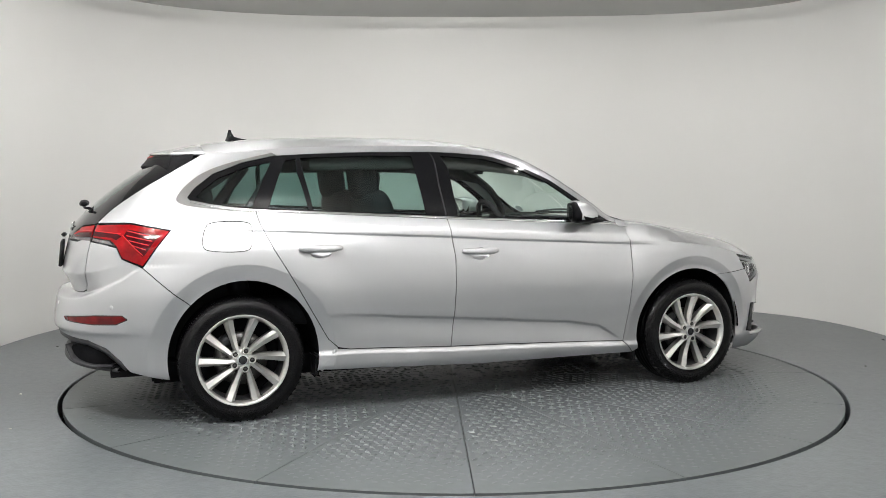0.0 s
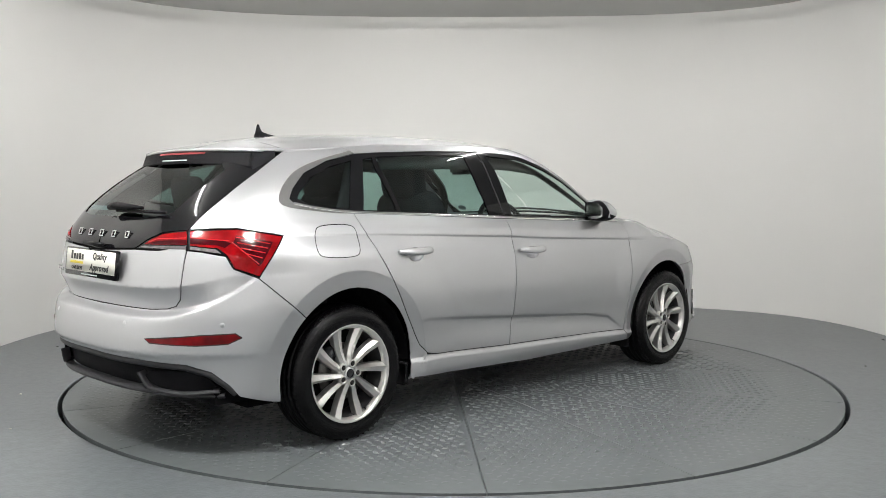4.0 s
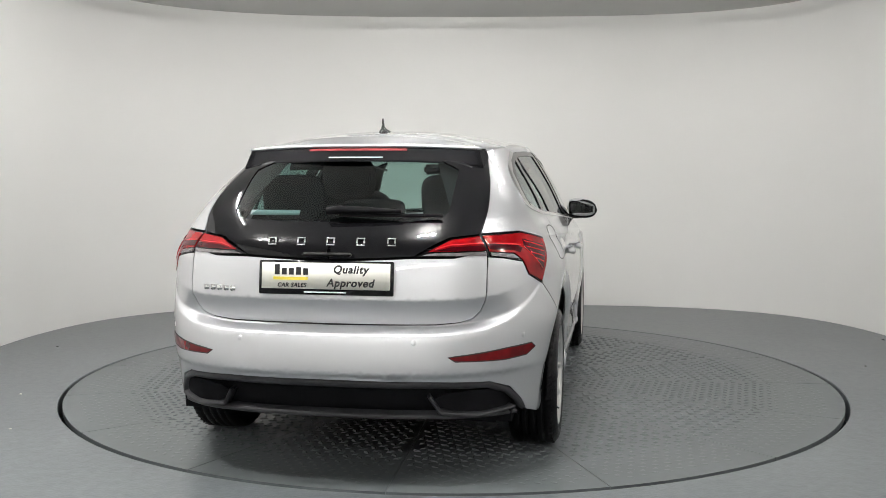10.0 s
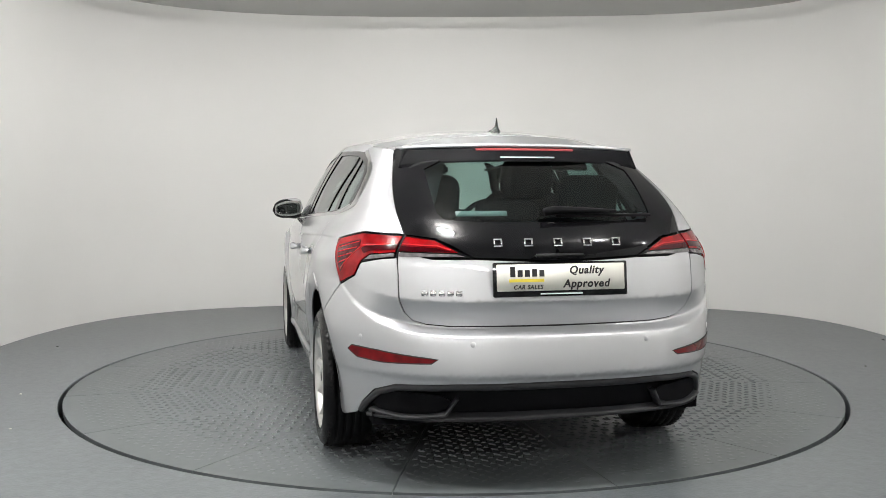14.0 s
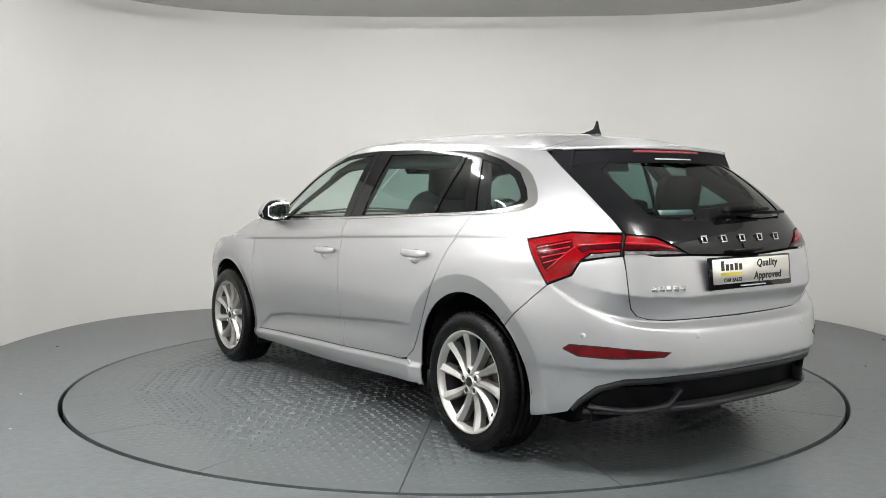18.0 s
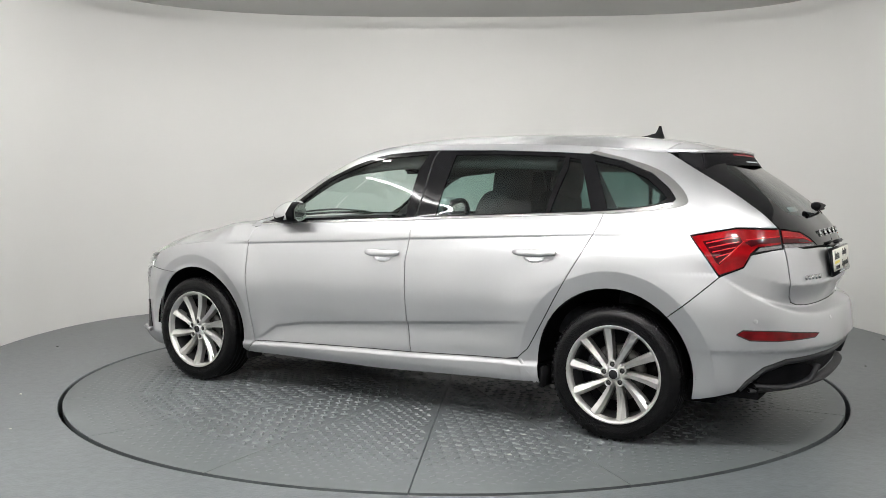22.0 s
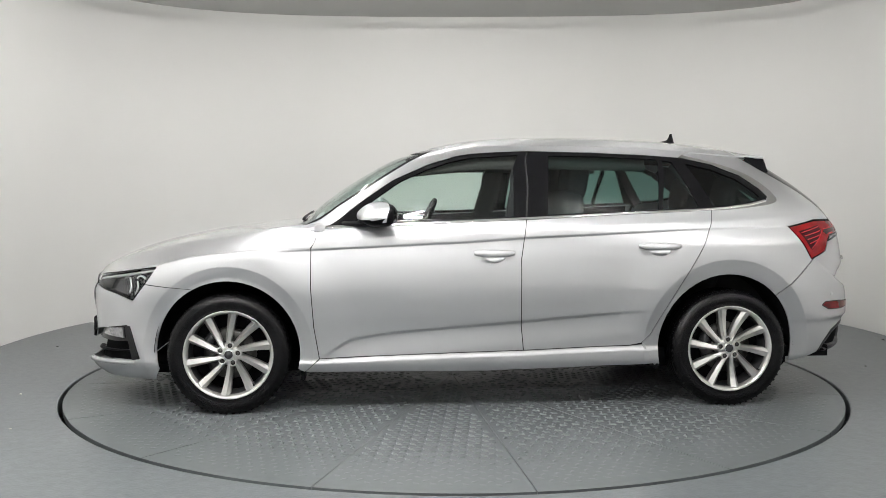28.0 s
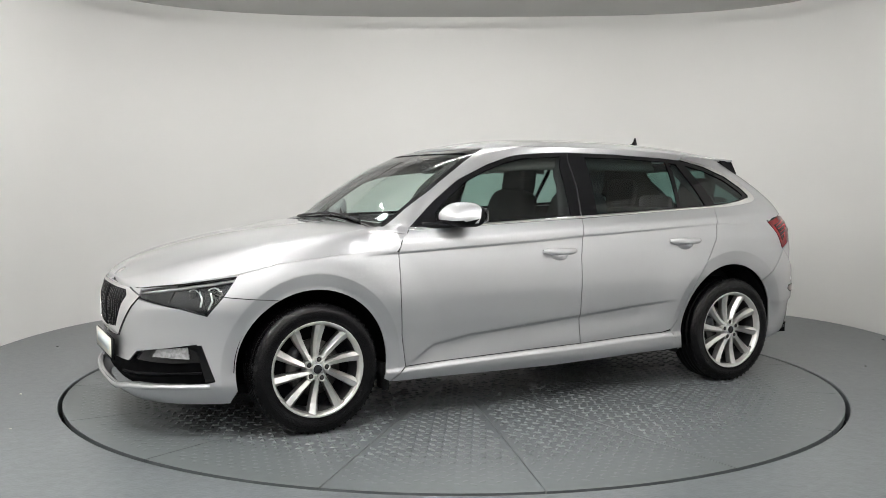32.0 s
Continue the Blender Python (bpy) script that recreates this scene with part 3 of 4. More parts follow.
def build_handle(door, x0, x1, z, s):
    q = (x0 + x1) / 2
    m = on_body(q, z, s)
    L = (x1 - x0) / 2
    bm = bmesh.new()
    rows = []
    n = 18
    for i in range(n + 1):
        u = -1 + 2 * i / n
        w = .0185 * (1 - .5 * abs(u) ** 4)
        out = .030 * (1 - u ** 4) + .006
        row = []
        for k in range(12):
            a = 2 * math.pi * k / 12
            row.append(m @ Vector((u * L, w * math.copysign(abs(math.sin(a)) ** .8, math.sin(a)) + .006 * u * u, out + .010 * math.cos(a))))
        rows.append(row + row[:1])
    grid_mesh(bm, rows)
    bmesh.ops.remove_doubles(bm, verts=bm.verts, dist=1e-5)
    bmesh.ops.recalc_face_normals(bm, faces=bm.faces)
    part("door_handle", bm, PAINT, door, "silver door handle")
    # finger bowl behind the handle
    bm = bmesh.new()
    c = on_body(q, z - .010, s)
    rows = []
    for i in range(7):
        r = math.sin(math.pi / 2 * i / 6)
        rows.append([c @ Vector((.062 * r * math.cos(a), .0375 * r * math.sin(a), -.030 * math.cos(math.pi / 2 * i / 6) - .001)) for a in np.linspace(0, 2 * math.pi, 29)])
    grid_mesh(bm, rows)
    bmesh.ops.remove_doubles(bm, verts=bm.verts, dist=1e-5)
    part("handle_bowl", bm, PAINT, door, "hollow behind the handle")

FRONT_PANE = [(1.99, .997), (1.975, 1.045), (1.905, 1.105), (1.76, 1.205), (1.62, 1.268), (1.50, 1.308), (1.38, 1.334), (1.12, 1.350), (1.165, 1.020)]
REAR_PANE = [(.985, 1.030), (.955, 1.346), (.70, 1.345), (.345, 1.328), (.380, 1.056)]
SMALL_PANE = [(.356, 1.058), (.322, 1.324), (.262, 1.314), (.150, 1.067)]
QUARTER_PANE = [(.070, 1.075), (.190, 1.307), (.05, 1.276), (-.085, 1.222), (-.168, 1.160), (-.200, 1.126), (-.16, 1.103), (-.06, 1.083)]

def build_windows(s):
    dlo = S(*BELT, *DLO_REAR) + DLO_FRONT
    panes = [S(*p) for p in (FRONT_PANE, REAR_PANE, SMALL_PANE, QUARTER_PANE)]
    panel("window_frame", dlo, GLOSS_BLACK, car, (s,), off=-.001, gap=.001, holes=panes, dq=.03, dz=.02, label="gloss black window surround")
    for nm, p, mat in zip(("front_side_window", "rear_side_window", "rear_vent_window", "quarter_window"), panes, (CLEAR, DARK, DARK, DARKER)):
        w = panel(nm, p, mat, car, (s,), off=-.006, depth=0, gap=-.004, dq=.03, dz=.02)
        w.visible_shadow = False
    strip("window_trim", S(*BELT, *DLO_REAR[:3]), .013, CHROME, car, s, off=.004, label="bright chrome window strip")
    outer = [(.20, 1.352), (.03, 1.314), (-.14, 1.259), (-.245, 1.184), (-.298, 1.120), (-.294, 1.096), (-.24, 1.079), (-.14, 1.067), (-.02, 1.054), (.07, 1.050)]
    panel("quarter_moulding", S((.07, 1.060), *DLO_REAR[:8]) + rounded(S(*outer), 2, (0, 9)), CHROME, car, (s,), off=.004, depth=.006, gap=0, dq=.03, dz=.01, label="bright chrome moulding widening at its tip")
    strip("pillar_gap", S((1.10, 1.01), (1.082, 1.18), (1.062, 1.372)), .008, SHUT, car, s, off=.0005, depth=.002)

def cap(name, rim, crown, mat, profile, rows=14, off=0.0, label="", rim_depth=.012, under=None, parent=None):
    """A bonnet or roof skin: straight across from rim to rim, crowned in the middle."""
    bm = bmesh.new()
    ts = np.linspace(-1, 1, 2 * rows + 1)
    grid = []
    for x, y, z in rim:
        c = crown(x)
        grid.append([Vector((x, y * t, c - (c - z) * profile(abs(t), x) + off)) for t in ts])
    grid_mesh(bm, grid)
    bmesh.ops.remove_doubles(bm, verts=bm.verts, dist=1e-5)
    bmesh.ops.recalc_face_normals(bm, faces=bm.faces)
    if sum(f.normal.z * f.calc_area() for f in bm.faces) < 0:
        bmesh.ops.reverse_faces(bm, faces=bm.faces)
    ext = bmesh.ops.extrude_edge_only(bm, edges=[e for e in bm.edges if e.is_boundary])
    low = [g for g in ext["geom"] if isinstance(g, bmesh.types.BMVert)]
    bmesh.ops.translate(bm, verts=low, vec=(0, 0, -rim_depth))
    bmesh.ops.split_edges(bm, edges=[e for e in bm.edges if e.calc_face_angle(0) > radians(40)])
    return part(name, bm, mat, parent or car, label)

BONNET_RIM = [(2.184, .945), (2.206, .905), (2.228, .871), (2.40, .8655), (2.58, .8515), (2.84, .8215), (3.012, .777), (3.25, .738), (3.48, .702), (3.58, .706), (3.75, .712), (3.897, .716)]
BONNET_C = curve([2.1, 2.25, 2.5, 2.75, 3.0, 3.2, 3.3, 3.40, 3.45], [.996, .990, .968, .938, .892, .838, .800, .750, .716])
ROOF_C = curve([-.30, -.20, 0, .14, .34, .71, 1.08, 1.33, 1.48, 1.60], [1.392, 1.404, 1.431, 1.444, 1.457, 1.469, 1.466, 1.449, 1.424, 1.397])

def along(pts, n):
    p = np.array(pts, float)
    d = np.concatenate([[0], np.cumsum(np.linalg.norm(np.diff(p, axis=0), axis=1))])
    u = np.linspace(0, d[-1], n)
    return np.stack([np.interp(u, d, p[:, k]) for k in range(p.shape[1])], 1)

def build_top():
    k = along(BONNET_RIM, 60)
    rim = point(k[:, 0], k[:, 1])
    rim[:, 1] = rim[:, 1] - .003
    rim = rim[rim[:, 1] > .02]
    def prof(t, x):
        w = float(smooth(2.30, 2.75, x))
        knee, low = .74 * w + .90 * (1 - w), .30 * w + .11 * (1 - w)
        return low * (t / knee) ** 2 if t < knee else low + (1 - low) * ((t - knee) / (1 - knee)) ** (2.6 - 1.45 * w)
    cap("bonnet", rim, BONNET_C, PAINT, prof, 18, label="silver bonnet with two long creases")
    ring = along([(-.36, 1.352), (-.22, 1.358), (.06, 1.372), (.30, 1.385), (.70, 1.398), (1.1, 1.402), (1.35, 1.400), (1.55, 1.398), (1.775, 1.397), (2.05, 1.397), (nose_mid(1.397), 1.397)], 60)
    rim = point(ring[:, 0], ring[:, 1])
    rim = rim[(rim[:, 0] > -.26) & (rim[:, 1] > .02)]
    cap("roof", rim, ROOF_C, PAINT, lambda t, x: t ** 2.4, 14, label="silver roof")
    inner = rim.copy()
    cap("headliner", inner, ROOF_C, LINER, lambda t, x: t ** 2.4, 8, off=-.035, label="grey cloth headliner", rim_depth=.004)
    # pillars beside the windscreen, from the side windows' top edge to the glass
    a = DLO_FRONT[::-1]
    edge = PILLAR
    for s in (1, -1):
        o = a + S((1.05, 1.371), (.73, 1.366), (.40, 1.352), (.22, 1.340)) + [(.06, 1.367), (.06, 1.374), (.30, 1.385), (.70, 1.398), (1.1, 1.402), (1.35, 1.400), (1.55, 1.398), (1.775, 1.397)] + edge[::-1] + [(2.30, .958), (2.186, .944)]
        panel("roof_pillar", o, PAINT, car, (s,), gap=.0005, dq=.03, dz=.012, label="silver roof rail and windscreen pillar")
    # windscreen with its black border
    wo = edge + [(2.1, 1.394), (nose_mid(1.394), 1.394), (nose_mid(1.30), 1.30), (nose_mid(1.20), 1.20), (nose_mid(1.10), 1.10), (nose_mid(1.03), 1.03), (nose_mid(1.005), 1.005), (2.8, 1.000), (2.45, .984)]
    def ring_in(z, d):
        return float(np.interp(z, [e[1] for e in edge], [e[0] for e in edge])) + d
    hole = [(2.345, .994), (ring_in(1.04, .030), 1.04), (ring_in(1.10, .035), 1.10), (ring_in(1.20, .035), 1.20), (ring_in(1.30, .035), 1.30), (ring_in(1.345, .035), 1.350), (ring_in(1.355, .07), 1.366), (2.3, 1.370),
            (nose_mid(1.370) - .002, 1.370), (nose_mid(1.25) - .002, 1.25), (nose_mid(1.15) - .002, 1.15), (nose_mid(1.016) - .002, 1.016), (2.7, 1.010)]
    panel("windscreen_border", wo, GLOSS_BLACK, car, (1, -1), off=-.003, gap=.001, holes=[hole], dq=.05, dz=.02, depth=.004)
    g = panel("windscreen", wo, SCREEN, car, (1, -1), off=-.006, gap=.006, dq=.06, dz=.03, depth=0, label="clear windscreen")
    g.visible_shadow = False
    bm = bmesh.new()
    lathe(bm, [(0, .001), (.030, .001), (.031, 0)], 24, axis="z", m=on_body(2.34, 1.030, 1, -.012))
    part("round_sticker", bm, STICKER, g, "round pale sticker")
    # cowl and wipers
    bm = bmesh.new()
    rows = []
    for y in np.linspace(-.64, .64, 33):
        x = 2.30 - .12 * (abs(y) / .66) ** 2.6
        z = .948 - .020 * (abs(y) / .66) ** 2.6
        rows.append([Vector((x - .16, y, z)), Vector((x - .06, y, z - .008)), Vector((x + .02, y, z - .02))])
    grid_mesh(bm, rows)
    bmesh.ops.solidify(bm, geom=bm.faces[:], thickness=.01)
    part("cowl", bm, PLASTIC, car, "black plastic cowl under the windscreen")
    for far, near, s in ((3.05, 2.50, 1), (3.12, 2.55, -1)):
        bm = bmesh.new()
        pts = []
        for i in range(11):
            q = far + (near - far) * i / 10
            z = 1.022 - .030 * (i / 10) ** 2
            pts.append(on_body(q, z, s, .007).translation)
        tube(bm, pts, [.006] * 7 + [.007, .008, .009, .008], 8)
        part("wiper", bm, RUBBER_TRIM, car, "black windscreen wiper")

def mid_line(fn, zs):
    return [(float(fn(z)), float(z)) for z in zs]

def build_rear():
    both = (1, -1)
    hatch = [(-.745, .992), (-.765, .93), (-.775, .85), (-.787, .735), (-.797, .695), (-.823, .664), (-.87, .650), (-.96, .643)]
    gate = hatch[1:] + mid_line(rear_mid, (.641, .70, .76, .82, .888)) + [(-1.05, .903), (-.9, .903)]
    gate_part = panel("tailgate", gate, PAINT, car, both, dz=.010, label="silver tailgate with a lower crease")
    # bumper skin and lower trim
    lower = [(-.56, .272), (-.60, .325), (-.67, .385), (-.77, .418), (-1.0, .430)]
    o = [(-.475, .785), (-.575, .828), (-.605, .882), (-.70, .900), (-.765, .906)] + hatch[2:] + mid_line(rear_mid, (.639, .62, .60, .55, .50, .45, .432)) + lower[::-1] + [(-.42, .232)] + S(*arch(*ARCH_R, 194, 135))
    bumper = panel("rear_bumper", o, PAINT, car, both, holes=[], dz=.010, label="silver rear bumper")
    d = lower + mid_line(rear_mid, (.43, .36, .32, .288)) + [(-1.0, .288), (-.75, .280)]
    diff = panel("rear_diffuser", d, PLASTIC, car, both, off=-.040, depth=.06, gap=0, dz=.02, label="black plastic lower bumper trim")
    strip("trim_edge", [(-.575, .283), (-.612, .322), (-.68, .374), (-.775, .405), (-1.0, .416), (-1.2, .416), (rear_mid(.416), .416)], .026, TRIM_GREY, diff, off=-.004, depth=.016, sides=both, label="dark grey upper edge")
    strip("trim_edge", [(-.62, .276), (-.80, .282), (-1.0, .288), (rear_mid(.288), .288)], .018, TRIM_GREY, diff, off=-.004, depth=.03, sides=both)
    for s in both:
        # trim openings with a grey lip
        o = rounded([(-.635, .300), (-.70, .375), (-.80, .388), (-.99, .372), (-.945, .310), (-.80, .292)], 1)
        panel("trim_opening", o, WELL, bumper, (s,), off=-.012, depth=.01, gap=0)
        strip("trim_lip", [(-.640, .300), (-.80, .286), (-.955, .304), (-1.0, .372)], .013, TRIM_GREY, bumper, s, off=.000, depth=.03, label="dark grey lip")
        o = [(-.545, .535), (-.57, .553), (-.70, .549), (-.94, .528), (-.915, .512), (-.72, .505), (-.60, .510)]
        panel("reflector", o, REFLECTOR_RED, bumper, (s,), off=.002, depth=.012, gap=0, label="red rear reflector")
        strip("reflector_rim", o + o[:1], .006, SHUT, bumper, s, off=.001)
        for q, z in ((-.62, .592), (-1.06, .585)):
            bm = bmesh.new()
            lathe(bm, [(0, .002), (.009, .002), (.011, 0)], 16, axis="z", m=on_body(q, z, s))
            part("parking_sensor", bm, SATIN, bumper, "round silver parking sensor")
        # tail lamps in two pieces
        outer = [(-.36, .962), (-.475, .788), (-.573, .830), (-.605, .884), (-.705, .902), (-.755, .905), (-.748, .990), (-.55, .996)]
        lamp = panel("tail_lamp", outer, GLOSS_BLACK, car, (s,), off=-.002, gap=.001, label="faceted red tail lamp on the body")
        lens = [(-.365, .960), (-.474, .794), (-.571, .831), (-.602, .888), (-.640, .916), (-.752, .926), (-.746, .987), (-.55, .993)]
        panel("red_lens", lens, RED, lamp, (s,), off=.002, depth=.006, gap=.001, dz=.02, label="bright red lens")
        panel("inner_lens", [(-.412, .938), (-.462, .850), (-.476, .838), (-.505, .872), (-.575, .938), (-.56, .968)], DEEP_RED, lamp, (s,), off=.0035, depth=.003, gap=0, dz=.02, label="dark red ribbed facet")
        panel("inner_lens", [(-.610, .917), (-.640, .928), (-.750, .934), (-.748, .955), (-.620, .950), (-.585, .935)], DEEP_RED, lamp, (s,), off=.0035, depth=.003, gap=0, dz=.02, label="dark red lower band")
        panel("clear_lens", [(-.622, .893), (-.752, .909), (-.750, .923), (-.645, .912)], FROST, lamp, (s,), off=.004, depth=.006, gap=.001, dz=.02, label="frosted clear lens strip")
        for q0, z0, q1, z1 in ((-.425, .930, -.560, .960), (-.436, .912, -.560, .938), (-.448, .893, -.545, .915), (-.460, .872, -.525, .892), (-.474, .846, -.580, .940), (-.590, .946, -.745, .958)):
            strip("lens_rib", [(q0, z0), (q1, z1)], .004, LENS_RIB, lamp, s, off=.0045, depth=.002)
        inner = [(-.762, .905), (-.757, .988), (-.88, .975), (-.96, .945), (-1.04, .910)]
        lamp = panel("tailgate_lamp", inner, GLOSS_BLACK, car, (s,), off=-.001, gap=.001, label="slim red lamp on the tailgate")
        panel("red_lens", [(-.764, .930), (-.760, .986), (-.88, .973), (-.958, .943), (-.99, .927)], RED, lamp, (s,), off=.002, depth=.005, gap=.001, dz=.02, label="bright red lens")
        panel("inner_lens", [(-.766, .931), (-.764, .950), (-.90, .944), (-.965, .930)], DEEP_RED, lamp, (s,), off=.0035, depth=.003, gap=0, dz=.02, label="dark red lower band")
        strip("lens_rib", [(-.766, .957), (-.90, .951), (-.96, .936)], .004, LENS_RIB, lamp, s, off=.0045, depth=.002)
        panel("clear_lens", [(-.768, .909), (-.767, .926), (-.985, .922), (-1.02, .912)], FROST, lamp, (s,), off=.004, depth=.006, gap=.001, dz=.02, label="frosted clear lens strip")
        strip("tailgate_gap", [(-.375, 1.318), (-.543, 1.178), (-.669, 1.064), (-.750, .992), (-.760, .93)] + hatch[2:] + [(rear_mid(.640), .640)], .010, SHUT, car, s, off=-.0055, depth=.002)
    # upper black panel with the window
    bo = [(-.385, 1.312), (-.545, 1.176), (-.672, 1.062), (-.752, .992), (-.88, .979), (-.965, .948), (-1.05, .908)] + mid_line(rear_mid, (.893, .95, 1.02, 1.10, 1.20, 1.30, 1.338)) + [(-.60, 1.338)]
    hole = [(-.625, 1.254), (-.735, 1.156), (-.815, 1.076), (-.86, 1.052), (-1.0, 1.040)] + [(rear_mid(z) + .002, z) for z in (1.040, 1.10, 1.18, 1.255, 1.310)] + [(-.70, 1.310)]
    bp = panel("tailgate_panel", bo, GLOSS_BLACK, car, both, off=0, holes=[hole], dq=.03, dz=.014, label="gloss black upper tailgate panel")
    g = panel("rear_window", hole, DARK, car, both, off=-.004, depth=0, gap=-.006, dq=.03, dz=.02, label="dark tinted rear window")
    g.visible_shadow = False
    build_spoiler()
    # rear wiper
    bm = bmesh.new()
    def gp(y, z, off):
        zz = np.full(1, z)
        q = rear_mid(zz) + .0
        lo, hi = float(q[0]), 0.0
        for _ in range(40):
            mid = (lo + hi) / 2
            if point(mid, z)[1] < abs(y):
                lo = mid
            else:
                hi = mid
        p, n = point(lo, z), normal(np.array(lo), np.array(z))
        k = np.array([1, 1 if y >= 0 else -1, 1])
        return Vector((p + n * off) * k)
    tube(bm, [gp(y, z, .035) for y, z in ((.03, 1.056), (-.02, 1.062), (-.14, 1.060), (-.27, 1.058))], [.022, .026, .020, .010], 10, .7)
    tube(bm, [gp(y, 1.052, .020) for y in (-.02, -.1, -.2, -.3, -.43)], .007, 8)
    part("rear_wiper", bm, PLASTIC, car, "black rear wiper")
    # raised name across the tailgate as plain bars, and a small one beside the plate
    for i, y in enumerate((.236, .115, -.005, -.126, -.248)):
        bm = bmesh.new()
        c = gp(y, .962, .004)
        for y0, y1, z0, z1 in ((-.017, .017, .011, .0165), (-.017, .017, -.0165, -.011), (-.017, -.0115, -.011, .011), (.0115, .017, -.011, .011)):
            box(bm, -.003, .004, y0, y1, z0, z1, 0, Matrix.Translation(c) @ Matrix.Rotation(radians(18), 4, "Y"))
        part("tailgate_badge", bm, CHROME, gate_part, "small raised chrome badge")
    bm = bmesh.new()
    c = gp(.47, .775, .003)
    for i in range(5):
        box(bm, -.003, .003, .065 - i * .033 - .024, .065 - i * .033, -.011, .011, .002, Matrix.Translation(c) @ Matrix.Rotation(radians(-16), 4, "Z"))
    part("model_badge", bm, CHROME, gate_part, "small raised chrome badge")
    build_plate(gate_part, gp)
    # stickers on the glass as plain bars
    part("sticker", boxed(-.001, .001, -.12, .12, -.0032, .0032, 0, Matrix.Translation((-.416, 0, 1.304)) @ Matrix.Rotation(radians(42), 4, "Y")), STICKER, bp, "thin white sticker")
    c = gp(.27, 1.082, -.012)
    part("sticker", boxed(-.001, .001, -.105, .105, -.013, .013, 0, Matrix.Translation(c) @ Matrix.Rotation(radians(40), 4, "Y")), STICKER_DIM, g, "pale sticker on the rear window")

def build_spoiler():
    bm = bmesh.new()
    rows = []
    xs = np.linspace(-.135, -.380, 12)
    _, edge_y, edge_z = (float(v) for v in point(side(np.array(-.135), np.array(1.3535)), np.array(1.3535)))
    for i, x in enumerate(xs):
        u = i / 11
        half = edge_y * (1 - u) + .522 * u
        row = []
        for t in np.linspace(-1, 1, 31):
            back = .078 * abs(t) ** 2.5 * u
            z = float(ROOF_C(-.135)) * (1 - u) + 1.360 * u - ((float(ROOF_C(-.135)) - edge_z) * (1 - u) + .010 * u) * abs(t) ** 2.4
            row.append(Vector((x + back, half * t, z)))
        rows.append(row)
    grid_mesh(bm, rows)
    bmesh.ops.recalc_face_normals(bm, faces=bm.faces)
    if sum(f.normal.z for f in bm.faces) < 0:
        bmesh.ops.reverse_faces(bm, faces=bm.faces)
    bmesh.ops.solidify(bm, geom=bm.faces[:], thickness=.014)
    sp = part("roof_spoiler", bm, PAINT, car, "silver roof spoiler")
    # gloss black underside down to the glass
    bm = bmesh.new()
    rows = []
    for i in range(9):
        u = i / 8
        row = []
        for t in np.linspace(-1, 1, 31):
            tip = rows_tip(t)
            low_z = 1.288 - .022 * abs(t) ** 2.4
            row.append(Vector((tip.x * (1 - u) + (-.425 + .105 * abs(t) ** 2.5) * u, (.518 + .022 * u) * t, tip.z * (1 - u) + low_z * u)))
        rows.append(row)
    grid_mesh(bm, rows)
    bmesh.ops.recalc_face_normals(bm, faces=bm.faces)
    bmesh.ops.solidify(bm, geom=bm.faces[:], thickness=.004)
    part("spoiler_underside", bm, PLASTIC, sp, "black underside")
    for s in (1, -1):
        bm = bmesh.new()
        pts = [Vector((-.306, s * .510, 1.340)), Vector((-.190, s * .530, 1.345)), Vector((-.200, s * .545, 1.318)), Vector((-.290, s * .556, 1.238)), Vector((-.322, s * .540, 1.262))]
        vs = [bm.verts.new(p) for p in pts] + [bm.verts.new(p - Vector((0, s * .03, 0))) for p in pts]
        n = len(pts)
        bm.faces.new(vs[:n])
        bm.faces.new(vs[n:][::-1])
        for i in range(n):
            j = (i + 1) % n
            bm.faces.new((vs[i], vs[n + i], vs[n + j], vs[j]))
        bmesh.ops.recalc_face_normals(bm, faces=bm.faces)
        part("spoiler_fin", bm, PLASTIC, sp, "black side fin", False)
    bm = bmesh.new()
    tube(bm, [rows_tip(t) + Vector((-.004, 0, -.010)) for t in np.linspace(-.42, .42, 13)], .007, 8)
    part("high_brake_lamp", bm, BRAKE_RED, sp, "thin red brake lamp")
    # roof aerial
    bm = bmesh.new()
    rows = []
    for i, (x0, x1, z, w) in enumerate(((.20, .04, 1.434, .030), (.185, .042, 1.446, .024), (.135, .046, 1.454, .012), (.092, .050, 1.465, .006), (.080, .055, 1.484, .004), (.073, .060, 1.503, .003))):
        rows.append([Vector(((x0 + x1) / 2 + (x0 - x1) / 2 * math.cos(a), w * math.sin(a), z)) for a in np.linspace(0, 2 * math.pi, 17)])
    grid_mesh(bm, rows)
    bmesh.ops.remove_doubles(bm, verts=bm.verts, dist=1e-5)
    top = [v for v in bm.verts if v.co.z > 1.502]
    bmesh.ops.contextual_create(bm, geom=top)
    bmesh.ops.recalc_face_normals(bm, faces=bm.faces)
    part("roof_aerial", bm, GLOSS_BLACK, car, "black fin-shaped roof aerial")

def rows_tip(t):
    return Vector((-.377 + .078 * abs(t) ** 2.5, .518 * t, 1.360 - .010 * abs(t) ** 2.4 - .014))

